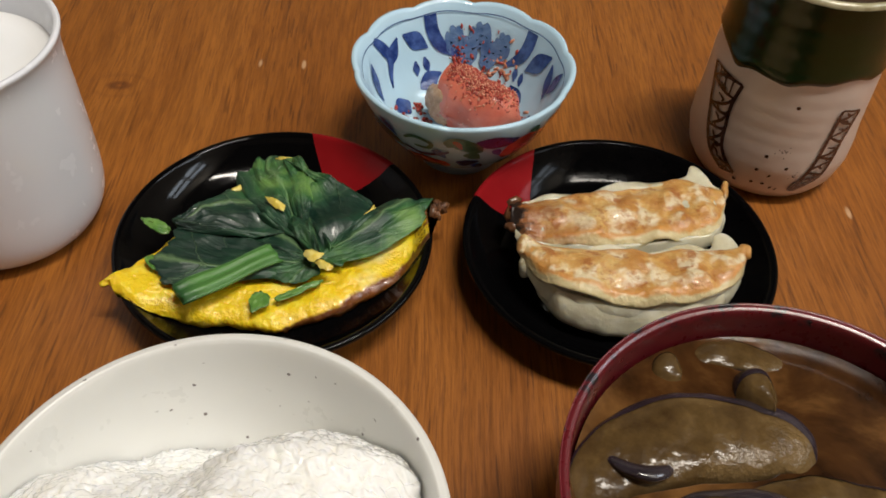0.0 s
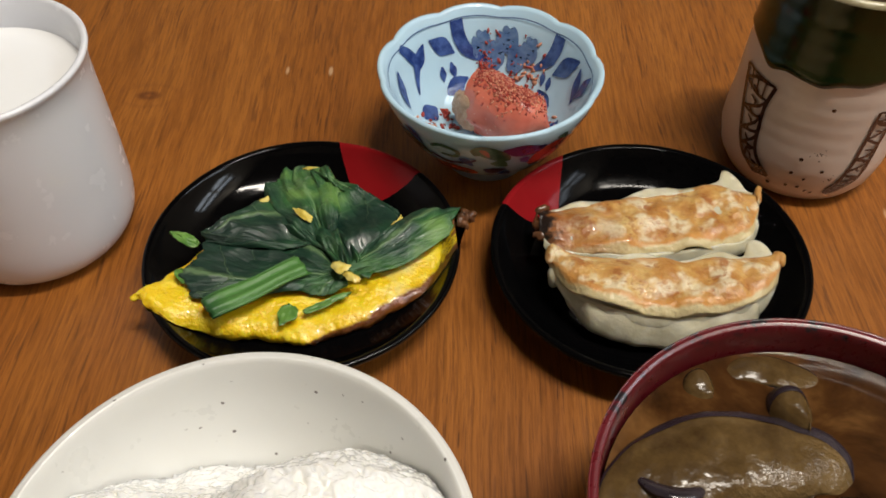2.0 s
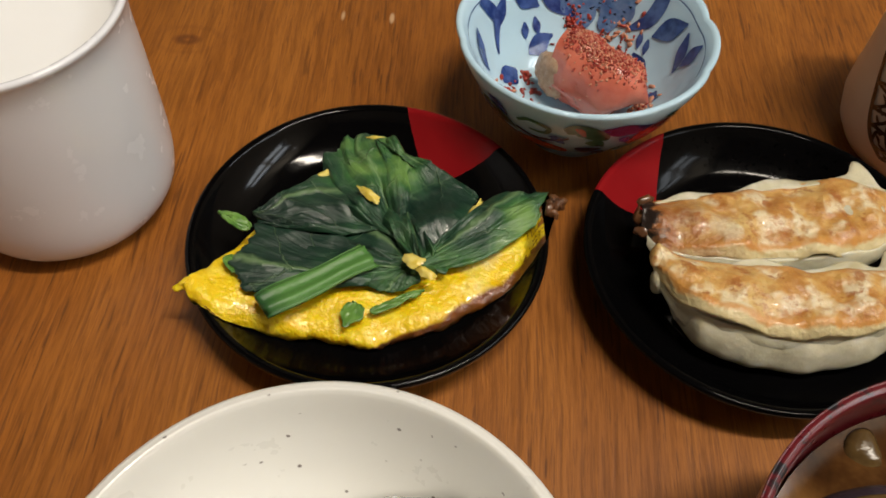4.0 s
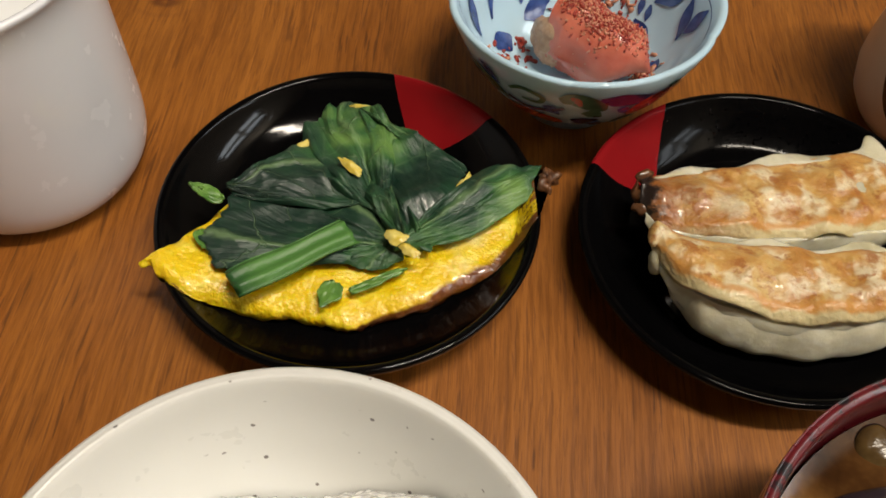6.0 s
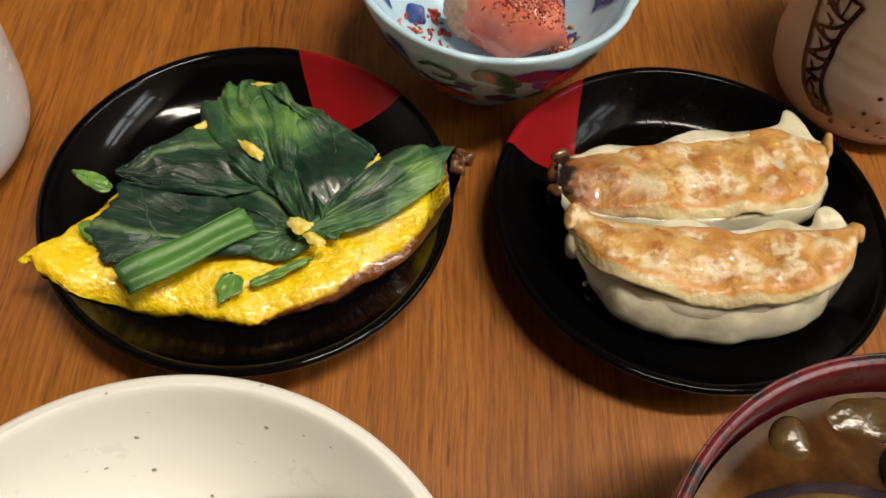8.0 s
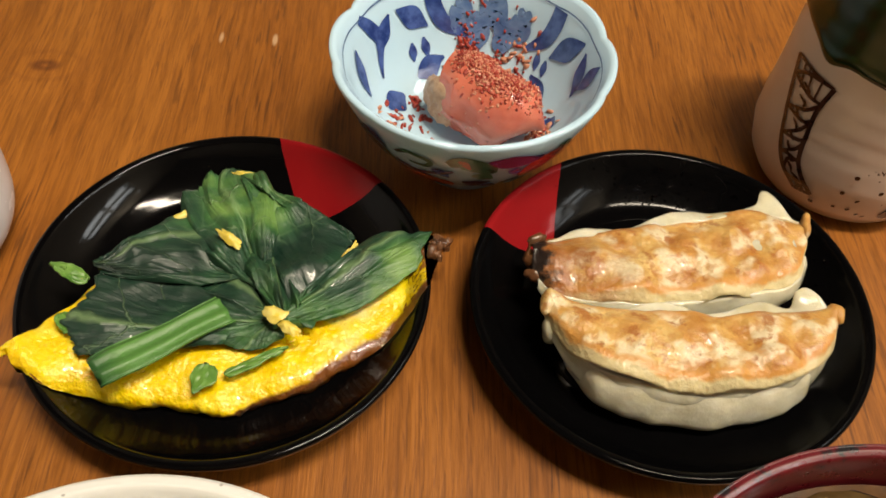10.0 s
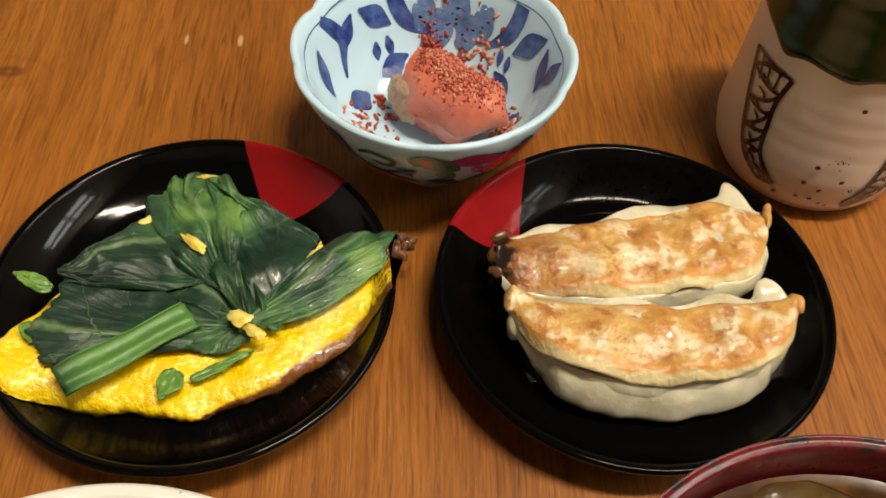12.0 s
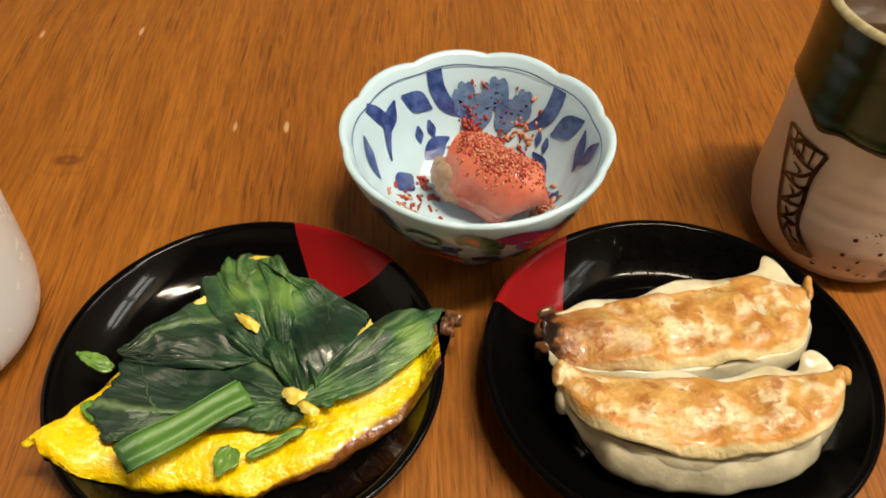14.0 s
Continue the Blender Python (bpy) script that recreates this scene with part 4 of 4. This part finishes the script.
    def scrap(x, y, long, wide, r, seed, lift):
        t = Euler((0, 0, radians(r))).to_matrix()

        def fn(u, v):
            a = 2 * math.pi * v
            k = u * (0.85 + 0.4 * noise.noise(Vector((math.cos(a) * 1.9 + seed, math.sin(a) * 1.9, seed))))
            q = Vector((x, y, 0)) + t @ Vector((long * k * math.cos(a), wide * k * math.sin(a), 0))
            q.z = egg_top(q.x, q.y) + lift + 0.0012 * (1 - u * u) - 0.0006 + 0.0006 * noise.noise(Vector((q.x * 400, q.y * 400, seed)))
            return q - base, (0.3, 0.1)

        part("egg_scrap", sheet(6, 26, fn, close_v=True), EGG_PALE, om)

    scrap(-0.0536, 0.2481, 0.0058, 0.0020, -38, 1.0, 0.0072)
    scrap(-0.0182, 0.2445, 0.0075, 0.0017, 68, 2.0, 0.0052)
    scrap(-0.0367, 0.2208, 0.0046, 0.0030, -20, 3.0, 0.0082)
    scrap(-0.0321, 0.2168, 0.0048, 0.0020, -35, 4.0, 0.0070)
    scrap(-0.0538, 0.2776, 0.0050, 0.0014, -8, 5.0, 0.0040)
    scrap(-0.0711, 0.2590, 0.0044, 0.0018, 50, 6.0, 0.0026)
    bm = bmesh.new()
    for i in range(16):
        blob(bm, (0.0098 + random.uniform(-0.0028, 0.0022) - px, 0.2500 + random.uniform(-0.0045, 0.0030) - py, 0.0125 + random.uniform(-0.0015, 0.0025)), (random.uniform(0.0016, 0.0026), random.uniform(0.0012, 0.0018), random.uniform(0.0010, 0.0016)), rand_turn(), 9, 7, 0.5)
    tagged(part("burnt_tip", bm, BURNT, om, "burnt brown tip of the omelette"), kind="stuff")


def build_gyoza(px, py, near, far, top_z, seed, label, ears, lean, crust_mat, frill_from, ear_at, belly, frill_wide):
    """One dumpling with its browned flat side up. near, far: control points of its two long edges."""
    fl, bl = smooth_line([(*p, 0) for p in near], 81), smooth_line([(*p, 0) for p in far], 81)
    mid = (fl[40] + bl[40]) / 2
    zp = 0.006
    g = thing("dumpling", mid.x, mid.y, zp, label, "dumpling", "fried dumplings")
    base = Vector((mid.x, mid.y, zp))

    def body(u, v):
        i = belly[0] + (belly[1] - belly[0]) * u
        f, b = along(fl, i), along(bl, i)
        p, h = (f + b) / 2, (b - f) / 2
        half, n = h.length, h.normalized()
        a = 2 * math.pi * v
        c, s = math.cos(a), math.sin(a)
        fat = max(0.08, math.sin(math.pi * (0.03 + 0.94 * u))) ** 0.5
        w = half * (0.76 + 0.20 * fat)
        pleat = 0.0003 * math.sin(u * 31 + 2 * math.sin(u * 9) + seed) * max(0, -c) + 0.0012 * noise.noise(Vector((u * 14, v * 5, seed)))
        x = math.copysign(abs(c) ** 0.8, c) * (w + pleat) + lean * (1 - (s + 1) / 2) * fat
        h = (top_z - zp) * (0.42 + 0.53 * fat)
        z = (top_z - zp) - h * 0.5 + math.copysign(abs(s) ** 0.8, s) * h * 0.48
        q = p + n * x
        z += 0.0006 * noise.noise(Vector((q.x * 110, q.y * 110, z * 110 + seed)))
        q.z = zp + z
        q.z = max(q.z, plate_floor(q.x - px, q.y - py) + 0.0005)
        return q - base

    part("dough", sheet(70, 32, body, close_v=True, cap=True), DOUGH, g, "pale glossy steamed dough")

    def crust(u, v):
        i = round(u * 80)
        s = 2 * v - 1
        h = (bl[i] - fl[i]) / 2
        q = (fl[i] + bl[i]) / 2 + h * s * (1 + 0.06 * noise.noise(Vector((u * 9, seed, 4 if s > 0 else 9))))
        z = top_z + 0.0012 - 0.0022 * s * s - 0.0014 * (2 * u - 1) ** 2
        z += 0.0027 * noise.noise(Vector((q.x * 105, q.y * 105, seed))) + 0.0006 * noise.noise(Vector((q.x * 300, q.y * 300, seed)))
        if s < -0.75:
            z -= 0.0030 * (-s - 0.75) * 4 * (0.6 + 0.4 * math.sin(u * 17 + seed))
        return Vector((q.x, q.y, z)) - base, (u, s)

    ob = part("browned_base", sheet(80, 30, crust), crust_mat, g, "golden brown crisp fried side")
    solid = ob.modifiers.new("thickness", "SOLIDIFY")
    solid.thickness, solid.offset = 0.0014, -1
    def frill(u, v):
        w = frill_from + (0.985 - frill_from) * u
        f, b = along(fl, w), along(bl, w)
        n = (b - f).normalized()
        ear = math.exp(-((w - ear_at) / 0.055) ** 4)
        wide = frill_wide * min(1, 3 * u + 0.05, 8 * (1 - u) + 0.2) * (0.85 + 0.25 * math.sin(w * 21 + seed)) + 0.0050 * ear
        q = b + n * (wide * v - 0.0012)
        z = top_z - 0.0014 - 0.0008 * v ** 2 + 0.0007 * math.sin(w * 23 + seed) * v + 0.0022 * v * ear
        z += 0.0009 * noise.noise(Vector((q.x * 170, q.y * 170, seed)))
        return Vector((q.x, q.y, z)) - base

    ob = part("dough_frill", sheet(90, 10, frill), DOUGH, g, "pale pinched dough edge")
    solid = ob.modifiers.new("thickness", "SOLIDIFY")
    solid.thickness, solid.offset = 0.0022, -1

    def skirt(u, v):
        w = 0.05 + 0.91 * u
        f, b = along(fl, w), along(bl, w)
        n = (f - b).normalized()
        long = 0.0078 * min(1, 4 * u + 0.15, 5 * (1 - u) + 0.15) * (0.85 + 0.22 * math.sin(w * 12 + seed) + 0.06 * math.sin(w * 29))
        a = 0.25 + 1.25 * v
        q = f - n * 0.0016 + n * (0.0026 * math.sin(a) + 0.0004 * math.sin(w * 19 + seed) * v)
        z = top_z - 0.0026 - 0.0012 * (2 * w - 1) ** 2 - long * v ** 1.1
        z += 0.0007 * noise.noise(Vector((q.x * 170, q.y * 170, z * 170 + seed)))
        return Vector((q.x, q.y, z)) - base

    ob = part("dough_flap", sheet(90, 10, skirt), DOUGH, g, "pale drooping dough flap")
    solid = ob.modifiers.new("thickness", "SOLIDIFY")
    solid.thickness, solid.offset = 0.0016, 0
    for (x, y, z, sx, sy, sz, rz), mat_ in ears:
        bm = bmesh.new()
        blob(bm, Vector((x, y, z)) - base, (sx, sy, sz), Euler((0, 0, radians(rz))).to_matrix(), 14, 10)
        for vert in bm.verts:
            vert.co += Vector((1, 0.6, 0.8)) * (wobble(vert.co, 420, 0.0016, seed) if mat_ == CHAR else wobble(vert.co, 260, 0.0007, seed))
        bm.loops.layers.uv.new("uv")
        part("dough_fold", bm, mat_, g)


def build_rice(cx, cy):
    rice = thing("rice", cx, cy, 0.0095, "steamed white rice heaped in two lumps", "rice")

    def height(x, y):
        lobes = 0.0160 * math.exp(-(((x + 0.033) ** 2 + (y + 0.003) ** 2) / 0.00072) ** 2)
        lobes += 0.0235 * math.exp(-(((x - 0.0235) ** 2 + (y - 0.013) ** 2) / 0.00080) ** 2)
        lobes += 0.0185 * math.exp(-(((x - 0.004) ** 2 + (y + 0.030) ** 2) / 0.00095) ** 2)
        lobes += 0.0145 * math.exp(-((x + 0.004) ** 2 + (y + 0.006) ** 2) / 0.00042)
        z = 0.0432 + lobes + 0.0022 * noise.noise(Vector((x * 80, y * 80, 0.5))) + 0.0010 * noise.noise(Vector((x * 230, y * 230, 1.5)))
        return z - 0.8 * max(0.0, y - 0.019)

    inner = [(0.018, 0.0100), (0.034, 0.0165), (0.0460, 0.0290), (0.0532, 0.0455), (0.0565, 0.0593)]
    step, n = 0.00036, 314
    xs = (np.arange(n) - n / 2 + 0.5) * step
    top = np.array([[max(height(x, y), 0.020) if math.hypot(x, y) < 0.0565 else 0.0 for y in xs] for x in xs])
    rest = top.copy()
    for _ in range(5200):
        x, y = random.uniform(-0.054, 0.054), random.uniform(-0.054, 0.050)
        if math.hypot(x, y) > 0.0545:
            continue
        long, wide, tall = random.uniform(0.0023, 0.0030), random.uniform(0.0009, 0.0012), random.uniform(0.0012, 0.0025)
        turn, tilt = random.uniform(0, math.pi), random.gauss(0, 0.22)
        i, j, m = int((x - xs[0]) / step), int((y - xs[0]) / step), 9
        i0, i1, j0, j1 = max(0, i - m), min(n, i + m), max(0, j - m), min(n, j + m)
        gx, gy = np.meshgrid(xs[i0:i1] - x, xs[j0:j1] - y, indexing="ij")
        a, b = gx * math.cos(turn) + gy * math.sin(turn), gy * math.cos(turn) - gx * math.sin(turn)
        d = 1 - (a / long) ** 2 - (b / wide) ** 2
        lump = rest[i0:i1, j0:j1] + tall * np.sqrt(np.maximum(d, 0)) + tilt * a - 0.0002
        top[i0:i1, j0:j1] = np.where(d > 0, np.maximum(top[i0:i1, j0:j1], lump), top[i0:i1, j0:j1])
    bm = bmesh.new()
    grid = {}
    for i in range(n):
        for j in range(n):
            z = top[i, j]
            if z > 0.015 and math.hypot(xs[i], xs[j]) < at_height(inner, z) - 0.0004:
                grid[i, j] = bm.verts.new((xs[i], xs[j], z - 0.0095))
    for i, j in grid:
        ring = [(i, j), (i + 1, j), (i + 1, j + 1), (i, j + 1)]
        if all(q in grid for q in ring):
            bm.faces.new([grid[q] for q in ring])
    # close the heap below
    border = [e for e in bm.edges if e.is_boundary]
    made = bmesh.ops.extrude_edge_only(bm, edges=border)["geom"]
    low = [v for v in made if isinstance(v, bmesh.types.BMVert)]
    for v in low:
        v.co.x, v.co.y, v.co.z = v.co.x * 0.45, v.co.y * 0.45, 0.0075
    bmesh.ops.edgeloop_fill(bm, edges=[e for e in bm.edges if e.is_boundary])
    bmesh.ops.recalc_face_normals(bm, faces=bm.faces)
    part("mound", bm, RICE, rice, "sticky steamed rice grains")
    for x, y, z, turn in ((-0.0145, 0.0245, 0.0375, 20), (-0.0105, 0.0235, 0.0370, -15), (0.0455, -0.0030, 0.0440, 70)):
        bm = bmesh.new()
        blob(bm, (x, y, z - 0.0095), (0.0028, 0.0012, 0.0011), Euler((0.3, 0, radians(turn))).to_matrix(), 10, 8, 0.05)
        part("rice_grain", bm, RICE, rice)


def build_soup(cx, cy):
    broth = part("miso_soup", sheet(30, 90, lambda u, v: Vector((0.0540 * u * math.cos(2 * math.pi * v), 0.0540 * u * math.sin(2 * math.pi * v), 0.0007 * max(0, u - 0.94) / 0.06)), close_v=True), SOUP)
    broth.matrix_world = pose(cx, cy, 0.0615)
    tagged(broth, "cloudy brown miso soup in the red bowl", "soup")


def build_slice(spine, half, high, roll, seed, label, skin_to=0.35):
    """A stewed wedge of aubergine, half sunk in the soup: flesh above, skin below and at one side."""
    line = smooth_line([(*p, 0) for p in spine], 41)
    mid = line[20]
    ob = thing("aubergine_slice", mid.x, mid.y, 0.058, label, "aubergine", "aubergine in the soup")
    base = Vector((mid.x, mid.y, 0.058))

    def strip(a0, a1, grow):
        def fn(u, v):
            i = round(u * 40)
            d = (line[min(40, i + 1)] - line[max(0, i - 1)]).normalized()
            n = Vector((-d.y, d.x, 0))
            a = a0 + (a1 + (grow > 1) * 0.8 * (u - 0.4) - a0) * v
            k = max(0.02, math.sin(math.pi * (0.02 + 0.96 * u))) ** 0.5
            c, s = math.cos(a), math.sin(a)
            x = math.copysign(abs(c) ** 0.75, c) * half * k * grow
            z = math.copysign(abs(s) ** 0.9, s) * (high * (1 - 0.25 * c) if s > 0 else 0.009) * k ** 1.4 * grow
            x, z = x * math.cos(roll) - z * math.sin(roll), x * math.sin(roll) + z * math.cos(roll)
            q = line[i] + n * x
            q.z = 0.0607 + z
            q += n * wobble(q, 70, 0.0016, seed) + Vector((0, 0, 1)) * (wobble(q, 160, 0.0009, seed) + wobble(q, 60, 0.0010, seed))
            return q - base
        return fn

    part("flesh", sheet(40, 20, strip(-0.05, math.pi + 0.05, 1.0)), FLESH, ob, "olive brown stewed flesh")
    part("skin", sheet(40, 20, strip(math.pi - 0.2, 2 * math.pi + skin_to, 1.03)), SKIN, ob, "dark purple skin")


def build_roe(cx, cy):
    roe = thing("cod_roe", cx, cy, 0.0088, "salmon pink cod roe lump coated with chili", "roe")
    a, b = Vector((-0.0075, 0.0095, 0.0142)), Vector((0.0215, -0.0080, 0.0110))

    def lump(u, v):
        c = a.lerp(b, u)
        d = (b - a).normalized()
        n = Vector((-d.y, d.x, 0)).normalized()
        up = Vector((0, 0, 1))
        k = 1.0 if u < 0.7 else max(0.02, math.cos((u - 0.7) / 0.3 * math.pi / 2)) ** 0.6
        k *= 0.82 + 0.18 * min(1, u * 5)
        t = 2 * math.pi * v
        q = c + n * math.cos(t) * 0.0122 * k + up * math.sin(t) * (0.0162 - 0.0040 * u) * k + d * (0.004 * math.sin(t) * min(1, max(0, u - 0.35) * 2.0))
        q += Vector((1, 1, 1)) * wobble(q, 130, 0.0011, 2.0)
        q.z = max(q.z, 0.0004)
        return q

    part("roe_sac", sheet(36, 40, lump, close_v=True), ROE, roe)

    bm = bmesh.new()
    blob(bm, (-0.0105, 0.0035, 0.0120), (0.0040, 0.0088, 0.0098), Euler((0, 0, radians(35))).to_matrix(), 26, 18)
    for vert in bm.verts:
        vert.co += Vector((1, 1, 1)) * (wobble(vert.co, 420, 0.0010, 4.0) + wobble(vert.co, 1100, 0.0006, 1.0))
    part("cut_end", bm, ROE_CUT, roe, "grainy tan cut end")
    red, pale = bmesh.new(), bmesh.new()
    for i in range(1700):
        t, u = random.gauss(math.pi / 2 - 0.1, 0.36), random.betavariate(2.6, 3.4)
        p = lump(u, (t / (2 * math.pi)) % 1)
        s = random.uniform(0.0003, 0.0006)
        blob(red if random.random() < 0.62 else pale, p + Vector((0, 0, random.uniform(-0.0001, 0.0003))), (s * 1.7, s, s * 0.6), rand_turn(), 5, 3, 0.9)
    for i in range(110):
        t, u = random.uniform(0, 2 * math.pi), random.random()
        p = lump(u, (t / (2 * math.pi)) % 1)
        s = random.uniform(0.0002, 0.0005)
        blob(random.choice((red, pale)), p, (s * 1.4, s, s * 0.7), rand_turn(), 5, 3, 0.5)
    inside = [(z, r) for r, z in BLUE_IN]

    def fallen(bm, ang, rad, spread, count, size):
        for i in range(count):
            an, r = radians(random.gauss(ang, spread)), rad + random.gauss(0, 0.0030)
            r = min(abs(r), 0.040)
            z = at_height(inside, r) - 0.0088
            s = size * random.uniform(0.5, 1.3)
            s *= 0.9
            blob(bm, (r * math.cos(an) + 0.0188 - cx, r * math.sin(an) + 0.3098 - cy, z + s * 0.3), (s * 1.6, s, s * 0.6), rand_turn(), 5, 3, 0.9)

    fallen(red, 92, 0.026, 6, 150, 0.0012)
    fallen(red, 89, 0.031, 4, 90, 0.0011)
    fallen(red, 88, 0.035, 2.5, 26, 0.0010)
    fallen(red, 68, 0.033, 2.5, 20, 0.0010)
    fallen(pale, 54, 0.033, 5, 26, 0.0011)
    fallen(red, 52, 0.031, 4, 12, 0.0010)
    fallen(red, 152, 0.021, 6, 18, 0.0012)
    fallen(red, 178, 0.026, 7, 14, 0.0011)
    fallen(pale, 200, 0.025, 10, 36, 0.0011)
    fallen(red, 205, 0.024, 18, 18, 0.0009)
    fallen(pale, 235, 0.021, 26, 90, 0.0010)
    fallen(red, 240, 0.019, 26, 40, 0.0010)
    fallen(pale, -10, 0.026, 14, 44, 0.0010)
    fallen(red, -5, 0.024, 16, 40, 0.0009)
    tagged(part("chili_coating", red, CHILI, roe, "dark red chili crumbs"), kind="stuff")
    tagged(part("roe_coating", pale, CRUMB, roe, "pale pink roe crumbs"), kind="stuff")


# ---- the place ----
LX, LY, RX, RY = -0.0529, 0.2358, 0.0786, 0.2357
build_room()
build_table()
build_lamp()
build_plate(LX, LY, PLATE_A, "glossy black lacquer plate with a red corner, under an omelette")
build_droplets(build_plate(RX, RY, PLATE_B, "glossy black lacquer plate with a red corner, under dumplings"))
build_rice_bowl(-0.0474, 0.0966)
build_miso_bowl(0.0948, 0.1028)
build_blue_bowl(0.0188, 0.3098)
build_tea_cup(0.1562, 0.3093)
build_mug(-0.1643, 0.2600)
build_omelette(LX, LY)
build_gyoza(RX, RY, [(0.0365, 0.2367), (0.0463, 0.2284), (0.0737, 0.2269), (0.0978, 0.2307), (0.1143, 0.2356), (0.1215, 0.2490)],
            [(0.0370, 0.2480), (0.0453, 0.2501), (0.0638, 0.2532), (0.0865, 0.2588), (0.1071, 0.2624), (0.1220, 0.2599)], 0.0265, 1.7,
            "fried dumpling, browned side up, with a charred end", [
                ((0.1223, 0.2572, 0.0252, 0.0016, 0.0050, 0.0030, -12), BROWN), ((0.0383, 0.2482, 0.0258, 0.0034, 0.0016, 0.0016, 25), CHAR), ((0.0362, 0.2433, 0.0240, 0.0013, 0.0036, 0.0026, 5), CHAR), ((0.0372, 0.2371, 0.0230, 0.0030, 0.0014, 0.0018, -30), CHAR)], 0.0040, BROWN_CHARRED, 0.10, 0.90, (0.10, 0.90), 0.0046)
build_gyoza(RX, RY, [(0.0396, 0.2269), (0.0437, 0.2161), (0.0530, 0.2053), (0.0690, 0.2001), (0.0896, 0.2001), (0.1081, 0.2047), (0.1184, 0.2140), (0.1230, 0.2248)],
            [(0.0406, 0.2290), (0.0463, 0.2264), (0.0576, 0.2238), (0.0721, 0.2223), (0.0885, 0.2217), (0.1030, 0.2228), (0.1143, 0.2243), (0.1236, 0.2259)], 0.0265, 5.2,
            "fried dumpling, golden browned side up", [
                ((0.0403, 0.2258, 0.0255, 0.0020, 0.0044, 0.0026, -10), BROWN), ((0.0416, 0.2206, 0.0190, 0.0026, 0.0040, 0.0050, 0), DOUGH),
                ((0.1227, 0.2243, 0.0255, 0.0020, 0.0034, 0.0026, 15), BROWN)], -0.0085, BROWN, 0.22, 0.90, (0.16, 0.87), 0.0066)
build_rice(-0.0474, 0.0966)
build_soup(0.0948, 0.1028)
build_slice([(0.0438, 0.1039), (0.0528, 0.1159), (0.0668, 0.1221), (0.0828, 0.1239), (0.0968, 0.1219), (0.1043, 0.1164)], 0.0130, 0.0062, 0.10, 1.0, "long curved stewed aubergine wedge floating in soup", 0.70)
build_slice([(0.0598, 0.0974), (0.0728, 0.0971), (0.0868, 0.0954), (0.0993, 0.0884), (0.1073, 0.0784)], 0.0130, 0.0085, 0.16, 2.0, "thick stewed aubergine wedge with purple skin", 1.0)
build_slice([(0.0828, 0.1059), (0.1038, 0.1044), (0.1278, 0.1044)], 0.0085, 0.0046, 0.15, 3.0, "stewed aubergine strip beside the thick wedge")
build_slice([(0.0898, 0.1354), (0.0953, 0.1384), (0.1003, 0.1384)], 0.0066, 0.0068, 0.45, 4.0, "small pointed aubergine piece", 0.7)
build_slice([(0.0498, 0.0799), (0.0623, 0.0809), (0.0778, 0.0724)], 0.0088, 0.0046, 0.1, 5.0, "aubergine piece near the bowl wall")
build_slice([(0.0688, 0.1424), (0.0728, 0.1459), (0.0763, 0.1469)], 0.0046, 0.0034, 0.3, 6.0, "small aubergine tip at the soup edge")
build_slice([(0.0798, 0.1494), (0.0918, 0.1509), (0.1058, 0.1469)], 0.0050, 0.0018, 0.0, 7.0, "sunken aubergine piece in brown soup")
build_slice([(0.0493, 0.1199), (0.0563, 0.1144), (0.0628, 0.1134), (0.0683, 0.1159)], 0.0024, 0.0078, 0.3, 8.0, "loose curl of dark aubergine skin", 2.6)
build_roe(0.0198, 0.3105)
